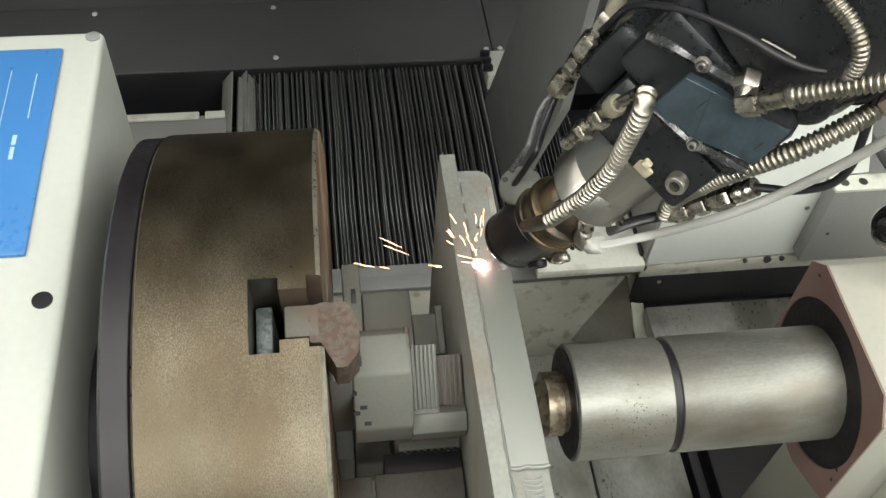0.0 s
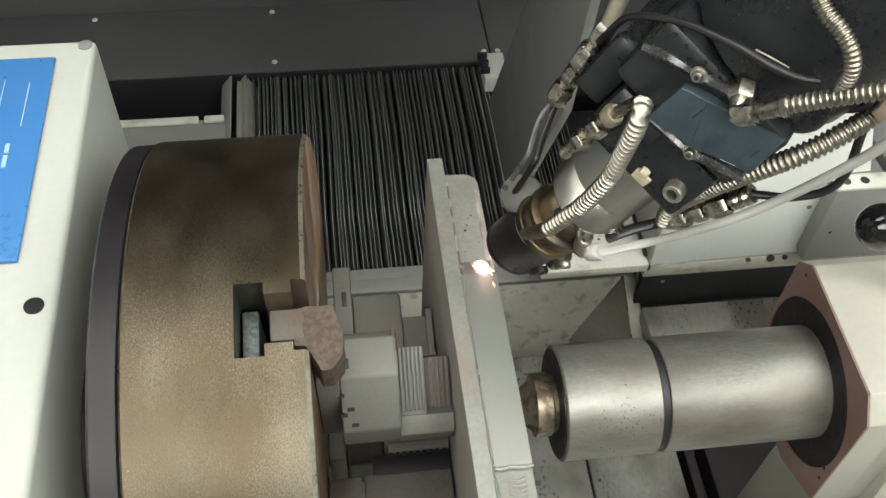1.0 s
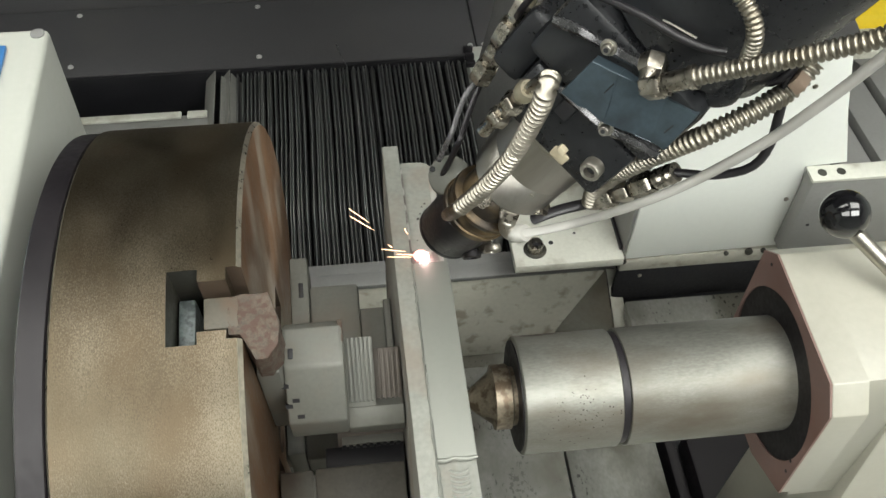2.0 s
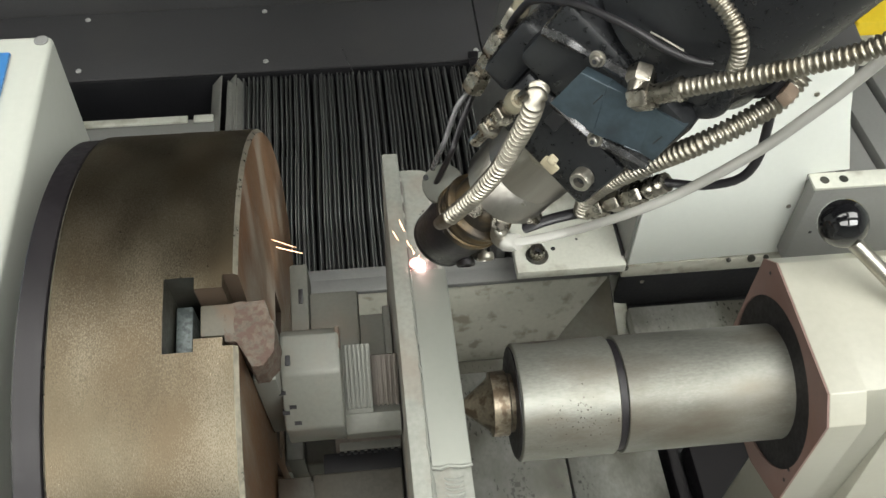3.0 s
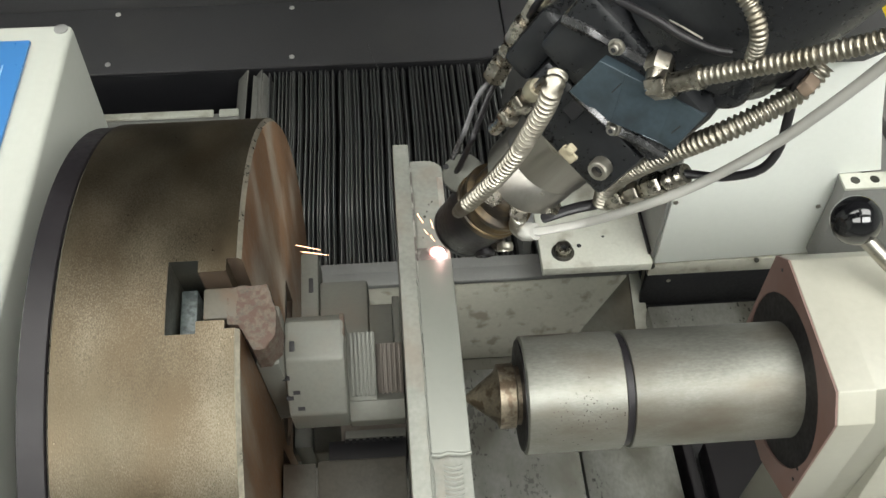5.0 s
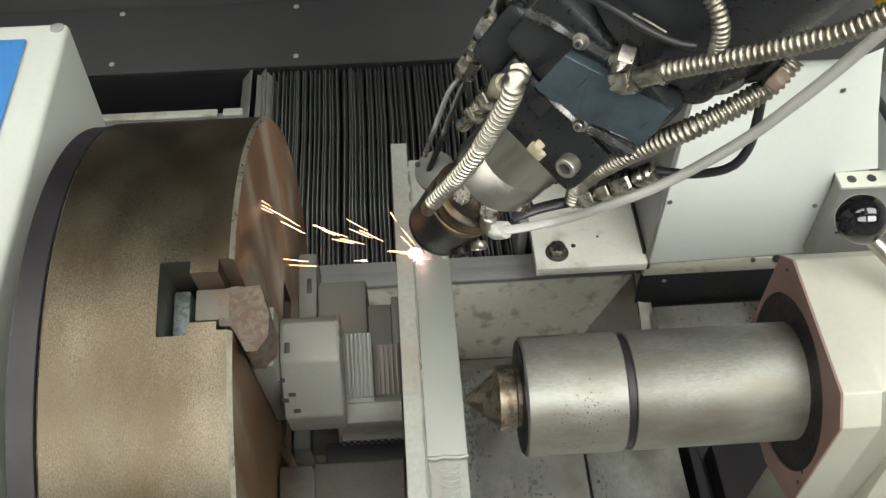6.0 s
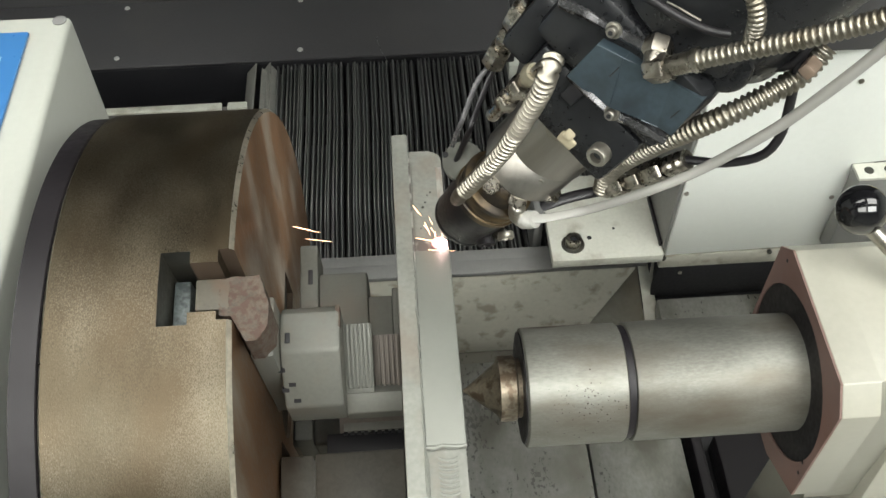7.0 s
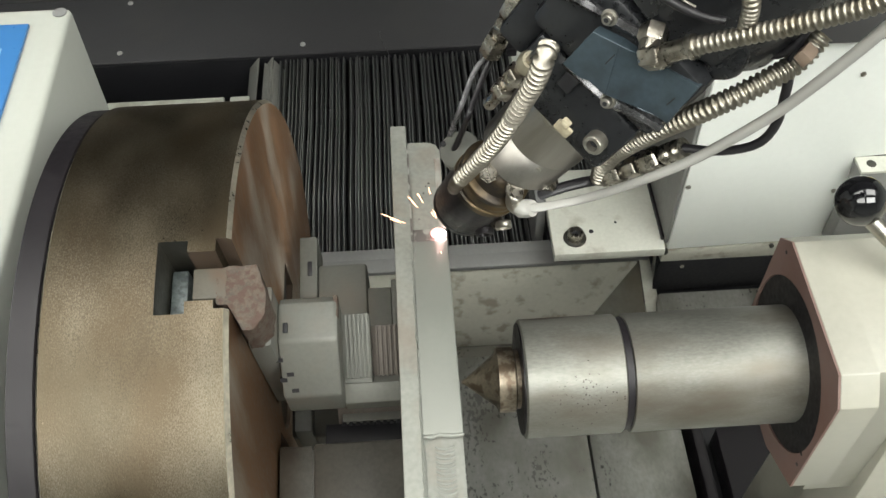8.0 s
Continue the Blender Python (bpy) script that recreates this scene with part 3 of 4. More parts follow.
    rim = ((-0.2058, -0.0155), (-0.2058, 0.0075), (-0.198, 0.0090), (-0.181, 0.0090), (-0.1795, 0.002), (-0.1755, -0.010), (-0.1765, -0.023), (-0.1835, -0.031), (-0.1905, -0.031), (-0.1985, -0.0165))
    ends = [[crust.verts.new((x, t, r)) for x, t in rim] for r in (0.196, 0.2362)]
    crust.faces.new(list(reversed(ends[0]))), crust.faces.new(ends[1])
    for i in range(10):
        crust.faces.new((ends[0][i], ends[0][(i + 1) % 10], ends[1][(i + 1) % 10], ends[1][i]))
    bmesh.ops.recalc_face_normals(crust, faces=crust.faces)
    bmesh.ops.triangulate(crust, faces=crust.faces)
    bmesh.ops.subdivide_edges(crust, edges=crust.edges[:], cuts=9, use_grid_fill=True)
    for v in crust.verts:
        v.co += noise.noise_vector(v.co * 160) * 0.0007 + noise.noise_vector(v.co * 600) * 0.0004
        v.co.z -= 0.35 * max(0.0, -0.012 - v.co.y) * (v.co.z > 0.22)
    part("rust_crust", placed(crust, m), RUST, base, "rusty rough end of the base jaw", 60)
    part("slot_wall", placed(bm_box(-0.2400, -0.2292, -0.0232, 0.0190, 0.05, 0.212, 0.0015), m), SLOT_BLOCK, base, "speckled grey block in the slot")
    return jaw


for k in range(4):
    jaw_set(k, chuck)
# Black block and teeth fill the dark gap between the jaws.
rack = part("scroll_rack", bm_box(-0.16, -0.099, -0.0655, -0.047, -0.01, 0.028, 0.001), BLACK, chuck)
part("light_bar", bm_box(-0.147, -0.099, -0.0465, -0.0365, 0.0, 0.030, 0.001), JAW, chuck)
for i in range(9):
    part("tooth", bm_box(-0.147 + i * 0.0053, -0.1437 + i * 0.0053, -0.0495, -0.0466, 0.0, 0.0295, 0.0006), BLACK, rack)

# ---- workpiece: plate on edge with a clad strip ----
work = thing("workpiece_plate", "dusty grey steel plate on edge, half covered with fresh weld cladding", "workpiece")
part("backing_plate", bm_box(-0.0975, -0.0845, -0.190, 0.1555, -0.15, 0.151, 0.0012), PLATE, work)
inner = bm_box(-0.0843, -0.0585, -0.187, 0.1385, -0.146, 0.1475)
side_edges = [e for e in inner.edges if abs(e.verts[0].co.z - e.verts[1].co.z) > 0.1 and e.verts[0].co.x > -0.06]
bmesh.ops.bevel(inner, geom=side_edges, offset=0.012, segments=6, affect="EDGES", profile=0.5)
part("raised_block", inner, PLATE, work)
part("clad_layer", bm_box(-0.0842, -0.0578, -0.1246, 0.034, 0.1470, 0.1515, 0.0015), CLAD, work, "smooth fresh layer of clad metal")
for i in range(11):
    y = -0.1325 - i * 0.0034
    part("weld_bead", bm_sweep([(-0.0765, y + 0.0012, 0.1470), (-0.0745, y - 0.0004, 0.1477), (-0.0705, y - 0.0012, 0.1479), (-0.0665, y - 0.0004, 0.1477), (-0.0645, y + 0.0012, 0.1470)], 0.0009, 8), CLAD, work)
part("clad_rim", bm_sweep([(-0.0838 + 0.0052 * k, -0.1252 - 0.0008 * math.sin(k * 2.1), 0.1506 - 0.0006 * (k % 2)) for k in range(6)], [0.0010, 0.0016, 0.0013, 0.0017, 0.0014, 0.0012], 8), CLAD, work)
wrng = random.Random(5)
seam = [(-0.0846 + wrng.uniform(-0.0005, 0.0005), 0.034 - 0.0032 * k, 0.1512) for k in range(70)]
part("weld_seam", bm_sweep(seam, [wrng.uniform(0.0003, 0.0009) for _ in seam], 7), CLAD, work, "thin uneven weld seam along the plate")
drips = [(-0.0838 + wrng.uniform(-0.0006, 0.0006), -0.127 - 0.003 * k, 0.1474) for k in range(20)]
part("weld_seam", bm_sweep(drips, [wrng.uniform(0.0004, 0.0013) for _ in drips], 7), CLAD, work)
part("scorched_band", bm_box(-0.0835, -0.0605, 0.0335, 0.0475, 0.1468, 0.1480, 0.0004), SCORCH, work, "scorched dark band behind the fresh metal")
part("rust_smear", bm_box(-0.0635, -0.0588, 0.0485, 0.120, 0.1462, 0.1478, 0.0003), SMEAR, work)
part("joint_line", bm_box(-0.0850, -0.0836, 0.034, 0.128, 0.1465, 0.1512, 0.0002), SCORCH, work)
for x, y, r in ((-0.0755, 0.079, 0.0013), (-0.0735, 0.084, 0.0008), (-0.0690, 0.094, 0.001), (-0.0715, 0.091, 0.0007), (-0.0665, 0.066, 0.0006), (-0.078, 0.058, 0.0006)):
    part("pit", bm_turned([(0, r), (0.0004, r * 0.8)], (x, y, 0.1474), (0, 0, 1), 9), SLOT, work)
part("hub", bm_turned([(-0.15, 0.05), (-0.098, 0.05)], seg=32), JAW_DARK, work)

# ---- tailstock ----
tail = thing("tailstock", "cream-white painted lathe tailstock with a red-brown front flange", "tailstock")
flange_outline = [(-0.0634, 0.0870), (0.0610, 0.0890), (0.079, 0.072), (0.079, -0.06), (0.05, -0.093), (-0.03, -0.093), (-0.0825, -0.066), (-0.0812, 0.0665)]
face = part("flange_face", bm_prism(flange_outline, 0.2252, 0.2270), PINK, tail, "worn red-brown primer flange face")
def tail_block(name, outline, x0, x1, at_front):
    """A block with rounded edges, left sharp where it meets the next block."""
    bm = bm_prism(outline, x0, x1)
    ends = [(min(v.co.x for v in e.verts), max(v.co.x for v in e.verts), e) for e in bm.edges]
    edges = [e for low, high, e in ends if low < high or (at_front and high < x1)]
    bmesh.ops.bevel(bm, geom=edges, offset=0.0012, segments=2, affect="EDGES", profile=0.5)
    return part(name, bm, TAIL_WHITE, tail)


flange = tail_block("front_flange", flange_outline, 0.2272, 0.2565, True)
housing = tail_block("housing", [(-0.0634, 0.0870), (0.0610, 0.0890), (0.079, 0.072), (0.079, -0.09), (-0.0635, -0.12), (-0.0645, 0.07)], 0.2565, 0.70, False)
for ob in (face, flange):
    cut(ob, [bm_turned([(0.20, 0.0755), (0.27, 0.0755)], seg=72)])
part("bore_floor", bm_turned([(0.2535, 0.0752), (0.2560, 0.0752)], seg=72), RING, tail)
part("bore_lining", bm_turned([(0.2268, 0.0754), (0.2562, 0.0754), (0.2562, 0.074), (0.2285, 0.074)], seg=72), RING, tail)
for y, z in ((-0.0735, -0.022), (-0.0755, -0.037), (0.062, 0.074)):
    part("hole", bm_turned([(-0.0004, 0.0016), (0.0003, 0.0016)], (0.2252, y, z), (1, 0, 0), 12), BLACK, tail)
for x, y in ((0.277, 0.008), (0.292, -0.045), (0.335, -0.02), (0.31, 0.03)):
    part("speck", bm_turned([(0, 0.0011), (0.0005, 0.0009)], (x, y, 0.0876), (0, 0, 1), 8), BLACK, tail)
part("foot", bm_prism([(-0.10, -0.55), (0.10, -0.55), (0.085, -0.0905), (-0.075, -0.0905)], 0.335, 0.62, 0.003), TAIL_WHITE, tail)
part("apron", bm_prism([(-0.0675, 0.02), (-0.10, -0.46), (-0.02, -0.46), (-0.02, 0.03)], 0.300, 0.70, 0.003), TAIL_WHITE, tail)
# The base is coloured dark like the trench it stands over.
part("base", bm_box(0.335, 0.65, -0.20, 0.22, -0.598, -0.551, 0.005), RING, tail)
quill = part("quill", bm_turned([(0.0, 0.0485), (0.0015, 0.05), (0.0802, 0.05), (0.0812, 0.049), (0.0816, 0.0462), (0.0876, 0.0462), (0.0881, 0.0492), (0.0891, 0.05), (0.29, 0.05)], seg=96), QUILL, tail, "ground steel quill with a groove and pits")
pit = bmesh.new()
prng = random.Random(11)
for cx, ca, n in ((0.042, 49, 16), (0.058, 45, 12), (0.062, 58, 12), (0.03, 56, 10), (0.05, 40, 8)):
    for i in range(n * 3 // 2):
        a = radians(90 + ca + prng.gauss(0, 12))
        r = prng.uniform(0.0002, 0.0007)
        bm_turned([(0.0495, r), (0.05006, r)], (min(0.078, max(0.004, cx + prng.gauss(0, 0.014))), 0, 0), (0, math.cos(a), math.sin(a)), 7, pit)
tagged(part("pits", pit, PIT, quill), kind="stuff")
patch = bmesh.new()
grid = []
for i in range(9):
    x = 0.006 + 0.0042 * i
    half = 5.5 * math.sin(math.pi * (i + 0.6) / 9.2) + 1.2 * noise.noise((x * 300, 0, 0))
    grid.append([patch.verts.new((x, -0.05012 * math.cos(radians(a)), 0.05012 * math.sin(radians(a)))) for a in (138 - half, 138 - half * 0.3, 138 + half * 0.4, 138 + half)])
for a, b in zip(grid, grid[1:]):
    for k in range(3):
        patch.faces.new((a[k], a[k + 1], b[k + 1], b[k]))
part("oil_stain", patch, STAIN, quill, "dark brown oil stain")
part("groove_ring", bm_turned([(0.0819, 0.0475), (0.0874, 0.0475)], seg=64), RING, quill)
part("end_face", bm_turned([(-0.0012, 0.047), (-0.0002, 0.047)], seg=64), RING, quill)
centre = part("live_centre", bm_turned([(-0.0495, 0.0012), (-0.046, 0.003), (-0.021, 0.0225), (-0.0195, 0.0275), (-0.006, 0.0275), (-0.0045, 0.025), (-0.001, 0.025)], seg=48), CONE, tail, "rust-spotted conical live centre")
lever = thing("clamp_lever", "steel clamping lever with a glossy black ball knob", "lever")
part("ball", bm_turned([(-0.0198 * math.cos(a), 0.0198 * math.sin(a)) for a in (math.pi * i / 16 for i in range(17))], (0.2645, 0.0585, 0.14), (0, 0, 1), 32), BALL, lever)
part("rod", bm_sweep([(0.270, 0.052, 0.130), (0.335, -0.01, 0.085)], 0.0065, 16), STEEL, lever)


# ---- carriage ----
carriage = thing("carriage", "white machine carriage with a leaning grey column", "carriage")
part("saddle_plate", bm_box(0.106, 0.2625, 0.402, 0.56, -0.376, -0.36, 0.0015), CREAM_LIGHT, carriage)
part("saddle_wall", bm_box(0.12, 0.26, 0.475, 0.55, -0.44, -0.3765), GREY, carriage)
bolt = part("saddle_bolt", bm_turned([(0, 0.011), (0.014, 0.011), (0.0155, 0.0095), (0.0156, 0.006), (0.010, 0.0055)], (0.138, 0.430, -0.36), (0, 0, 1), 24), NUT, carriage, "dark socket-head bolt")
part("bolt_washer", bm_turned([(0, 0.0165), (0.0012, 0.0165), (0.0015, 0.0155)], (0.138, 0.430, -0.36), (0, 0, 1), 28), SLOT, carriage)
part("bolt_socket", bm_turned([(0.0105, 0.0054), (0.0112, 0.0054)], (0.138, 0.430, -0.36), (0, 0, 1), 6), BLACK, carriage)
part("saddle_leg", bm_box(0.092, 0.1055, 0.489, 0.56, -0.46, -0.362, 0.002), GREY, carriage)
part("hole", bm_turned([(0.0, 0.0035), (0.0004, 0.0035)], (0.163, 0.4405, -0.36), (0, 0, 1), 12), BLACK, carriage)
part("hole", bm_turned([(0.0, 0.002), (0.0004, 0.002)], (0.20, 0.455, -0.36), (0, 0, 1), 12), BLACK, carriage)
panel_outline = [(0.268, -0.372), (0.502, -0.366), (0.480, -0.20), (0.536, -0.196), (0.502, -0.10), (0.474, -0.0075), (0.466, 0.028), (0.268, 0.028)]
bm = bmesh.new()
near = [bm.verts.new((x, 0.41, z)) for x, z in panel_outline]
back = [bm.verts.new((x, 0.4205, z)) for x, z in panel_outline]
bm.faces.new(near), bm.faces.new(back)
for i in range(len(near)):
    bm.faces.new((near[i], back[i], back[(i + 1) % len(near)], near[(i + 1) % len(near)]))
bmesh.ops.recalc_face_normals(bm, faces=bm.faces)
bmesh.ops.bevel(bm, geom=list(bm.edges), offset=0.0015, segments=2, affect="EDGES", profile=0.5)
white_panel = part("white_panel", bm, PANEL_WHITE, carriage)
for x, z in ((0.2545 + 0.018, -0.239), (0.4725, -0.262), (0.443, -0.055)):
    part("panel_screw", bm_turned([(0, 0.0034), (0.0015, 0.0034), (0.0022, 0.002)], (x, 0.4095, z), (0, -1, 0), 14), STEEL, white_panel)
slab = bmesh.new()
slab_outline = [(0.268, 0.0125), (0.4307, 0.0106), (0.464, 0.0289), (0.4209, 0.0893), (0.36, 0.19), (0.268, 0.30)]
near = [slab.verts.new((x, 0.388, z)) for x, z in slab_outline]
back = [slab.verts.new((x, 0.4095, z)) for x, z in slab_outline]
slab.faces.new(near), slab.faces.new(back)
for i in range(6):
    slab.faces.new((near[i], back[i], back[(i + 1) % 6], near[(i + 1) % 6]))
bmesh.ops.recalc_face_normals(slab, faces=slab.faces)
bmesh.ops.bevel(slab, geom=list(slab.edges), offset=0.002, segments=2, affect="EDGES", profile=0.5)
part("slide_cover", slab, CHARCOAL, carriage)
part("panel_return", bm_box(0.2625, 0.2675, 0.412, 0.62, -0.3598, 0.30, 0.001), GREY_LIGHT, carriage)
part("hinge_seam", bm_box(0.2585, 0.2623, 0.418, 0.60, -0.3598, -0.352, 0.0008), RING, carriage)
part("panel_bar", bm_box(0.2626, 0.60, 0.4105, 0.428, -0.402, -0.3735, 0.002), CREAM, carriage)
for x, r in ((0.2645, 0.005), (0.418, 0.0035), (0.452, 0.006), (0.474, 0.004)):
    part("bar_screw", bm_turned([(0, r), (0.003, r), (0.004, r * 0.5)], (x, 0.4105, -0.376), (0, -1, 0.3), 12), SLOT, carriage)
part("column", bm_prism([(0.84, -0.44), (0.60, -0.44), (0.4265, -0.07), (0.40, 0.13), (0.45, 0.30), (0.55, 0.30), (0.665, -0.09)], 0.10, 0.112, 0.002), GREY, carriage)
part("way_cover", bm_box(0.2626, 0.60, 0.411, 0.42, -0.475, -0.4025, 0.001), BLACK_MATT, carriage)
part("cover_screw", bm_turned([(0, 0.003), (0.0015, 0.003)], (0.297, 0.4108, -0.415), (0, -1, 0), 12), STEEL, carriage)
clamp_block = part("clamp_block", bm_box(0.482, 0.66, 0.384, 0.4095, -0.352, -0.203, 0.002), GREY_LIGHT, carriage)
part("top_pad", bm_box(0.480, 0.60, 0.383, 0.4095, -0.2028, -0.198, 0.001), CREAM_LIGHT, clamp_block)
for x in (0.497, 0.523):
    part("hole", bm_turned([(0, 0.0062), (0.0004, 0.0062)], (x, 0.3965, -0.198), (0, 0, 1), 18), SLOT, clamp_block)
part("hole", bm_turned([(0, 0.0025), (0.0006, 0.0025)], (0.503, 0.3838, -0.29), (0, -1, 0), 12), BLACK, clamp_block)

ledge2 = thing("bed_ledge", "grey steel bed ledge in front of the black way cover", "rail")
part("ledge", bm_box(0.276, 0.62, 0.30, 0.404, -0.50, -0.47, 0.003), BED, ledge2)
part("front", bm_box(0.276, 0.62, 0.288, 0.2995, -0.62, -0.472, 0.002), GREY, ledge2)
side = thing("telescopic_cover", "grey stepped sheet metal way cover beside the carriage", "way cover")
for i in range(5):
    part("cover_plate", bm_prism([(0.43, -0.55), (0.86, -0.55), (0.86, -0.47 + i * 0.015), (0.82, -0.455 + i * 0.015), (0.43, -0.43 + i * 0.015)], 0.62 + i * 0.06, 0.676 + i * 0.06, 0.003), GREY_LIGHT, side)
rail_end = thing("rail_bracket", "white rail end bracket with black clips", "bracket")
part("bracket", bm_box(0.112, 0.155, 0.93, 1.0, -0.50, -0.465, 0.002), WHITE, rail_end)
for y in (0.945, 0.965, 0.985):
    part("clip", bm_box(0.104, 0.122, y - 0.005, y + 0.004, -0.4645, -0.452, 0.002), RUBBER, rail_end)
far = thing("safety_bar", "yellow painted safety bar behind the machine", "safety bar")
part("bar", bm_box(0.815, 1.3, 0.935, 1.2, -0.62, -0.39, 0.01), YELLOW, far)
part("foot", bm_box(0.80, 1.3, 0.86, 0.93, -0.62, -0.41, 0.01), CREAM, far)


# ---- laser head, in its own space: u, v towards the front, w up the beam ----
S0 = Vector((-0.0655, 0.0375, 0.152))
HEAD = Matrix(((-0.6503, -0.6327, 0.4205, S0.x), (0.6110, -0.7645, -0.2054, S0.y), (0.4515, 0.1233, 0.8837, S0.z), (0, 0, 0, 1)))
head = thing("laser_head", "black and steel laser cladding head with metal hoses", "laser head", at=HEAD)
W = (0, 0, 1)
nozzle = part("nozzle", bm_turned([(0.024, 0.004), (0.0255, 0.009), (0.030, 0.0175), (0.036, 0.0215), (0.061, 0.0235), (0.068, 0.0215), (0.070, 0.018)], (0.005, 0, 0), W, 48), NOZZLE, head)
part("nozzle_ring", bm_turned([(0.0345, 0.0205), (0.0355, 0.0219), (0.0375, 0.0222), (0.0385, 0.0218)], (0.005, 0, 0), W, 48), ANODIZED, nozzle)
collar = part("collar", bm_turned([(0.0692, 0.0215), (0.071, 0.024), (0.080, 0.024), (0.083, 0.021), (0.104, 0.0205), (0.118, 0.019)], (0.004, 0, 0), W, 40), BRASS_DARK, head, "tarnished brass collar")
for w in (0.0725, 0.0855):
    part("brass_ring", bm_turned([(w, 0.0235), (w + 0.001, 0.0252), (w + 0.004, 0.0252), (w + 0.005, 0.0235)], (0.004, 0, 0), W, 40), BRASS_DARK, collar)
disc = part("mount_disc", bm_turned([(-0.004, 0.0128), (-0.003, 0.0142), (0.003, 0.0142), (0.004, 0.0128)], (0.032, -0.006, 0.071), (0.30, 0.55, 0.78), 40), JAW, head, "pale round mounting disc with holes")
for u, v, w in ((0.0435, 0.003, 0.0735), (0.034, 0.004, 0.064)):
    part("hole", bm_turned([(0, 0.002), (0.001, 0.002)], (u, v, w), (0.30, 0.55, 0.78), 12), BLACK, disc)
body_cyl = part("body_cylinder", bm_turned([(0.119, 0.022), (0.1205, 0.0272), (0.123, 0.0285), (0.151, 0.0285), (0.1515, 0.0292), (0.185, 0.0295)], (0.0025, 0, 0), W, 56), BODY_STEEL, head)
part("end_plate", bm_turned([(0.1855, 0.0325), (0.1865, 0.0332), (0.1885, 0.0332), (0.1895, 0.0325)], (0.0025, 0, 0), W, 8), STEEL, head, "thin bright end plate")
part("body_screw", bm_turned([(0, 0.0022), (0.0015, 0.0020), (0.0016, 0.001)], (-0.0119, 0.0252, 0.1475), (-0.42, 0.9, 0), 12), STEEL, body_cyl)
block = part("black_block", bm_box(-0.0345, 0.040, -0.045, 0.036, 0.190, 0.233, 0.004), ANODIZED, head)
part("rear_block", bm_box(0.0405, 0.062, -0.05, 0.022, 0.196, 0.245, 0.005), ANODIZED, head)
part("hollow_bolt", bm_turned([(0, 0.0062), (0.006, 0.0062), (0.0072, 0.0054), (0.0072, 0.0034), (0.003, 0.0032)], (-0.0225, 0.0355, 0.2095), (0, 1, 0), 24), STEEL, block)
part("clip", bm_box(-0.0105, 0.0005, 0.0302, 0.0365, 0.192, 0.200, 0.0015), CLIP, block, "yellowed plastic clip")
part("clip_wing", bm_box(-0.0065, -0.001, 0.0330, 0.0385, 0.1985, 0.204, 0.0012), CLIP, block)
upper = part("upper_block", bm_box(-0.0395, 0.050, -0.065, 0.0385, 0.2345, 0.285, 0.006), ANODIZED, head)
# Solid black piece, painting the shade of a gap under the lid.
part("recess", bm_box(0.0065, 0.0155, 0.0365, 0.0392, 0.219, 0.231, 0.001), BLACK, block)
def lid_plate(name, outline, label):
    """A thick plate on the block's front, folded back beyond the line between its two halves."""
    bm = bmesh.new()
    low = [bm.verts.new((u, 0.0388, w)) for u, w in outline]
    top = [bm.verts.new((u, 0.0462 - 0.30 * max(0.0, (w - 0.2440) * 0.415 - (u + 0.0075) * 0.910), w)) for u, w in outline]
    bm.faces.new(low), bm.faces.new(top)
    for i in range(len(outline)):
        bm.faces.new((low[i], low[(i + 1) % len(outline)], top[(i + 1) % len(outline)], top[i]))
    bmesh.ops.recalc_face_normals(bm, faces=bm.faces)
    bmesh.ops.bevel(bm, geom=list(bm.edges), offset=0.0003, segments=1, affect="EDGES", profile=0.5)
    return part(name, bm, LID, head, label, 15)


lid = lid_plate("lid", [(0.0195, 0.238), (0.0195, 0.2665), (0.0055, 0.2725), (-0.0075, 0.2440), (0.004, 0.2425), (0.008, 0.2398)], "blue-grey faceted lid")
flap = lid_plate("lid_flap", [(-0.0075, 0.2440), (0.0055, 0.2725), (-0.018, 0.2780), (-0.036, 0.2835), (-0.0395, 0.254), (-0.0235, 0.2495)], "dark blue-grey folded flap")
part("slot", bm_box(0.0035, 0.0042, 0.0462, 0.0468, 0.2585, 0.2665), BLACK, lid)
part("slot", bm_box(-0.0325, -0.0318, 0.0340, 0.0392, 0.262, 0.269), BLACK, flap)
for pts in ([(0.020, 0.0405, 0.2345), (0.004, 0.0415, 0.2365), (-0.0105, 0.0415, 0.2385), (-0.026, 0.0405, 0.2445), (-0.040, 0.038, 0.2475)],
            [(0.048, 0.040, 0.262), (0.034, 0.0415, 0.270), (0.0185, 0.0415, 0.2755), (0.002, 0.0415, 0.2815), (-0.012, 0.0405, 0.2865)]):
    line = curve_through(pts, 6)
    ribbon = bmesh.new()
    rows = []
    for i, p in enumerate(line):
        along = (line[min(i + 1, len(line) - 1)] - line[max(i - 1, 0)]).normalized()
        side = along.cross(Vector((0, 1, 0))).normalized() * (0.0026 + 0.0004 * math.sin(i * 0.5))
        bend = Vector((0, 0.0003 * math.sin(i * 1.1), 0))
        rows.append([ribbon.verts.new(p + q) for q in (side + bend, side * 0.2 + Vector((0, 0.0011, 0)), -side - bend, -side * 0.9 - Vector((0, 0.0022, 0)), side * 0.9 - Vector((0, 0.0022, 0)))])
    for a, b in zip(rows, rows[1:]):
        for k in range(5):
            ribbon.faces.new((a[k], a[(k + 1) % 5], b[(k + 1) % 5], b[k]))
    ribbon.faces.new(rows[0]), ribbon.faces.new(list(reversed(rows[-1])))
    bmesh.ops.recalc_face_normals(ribbon, faces=ribbon.faces)
    part("steel_strap", ribbon, STRAP, upper, "", 25)
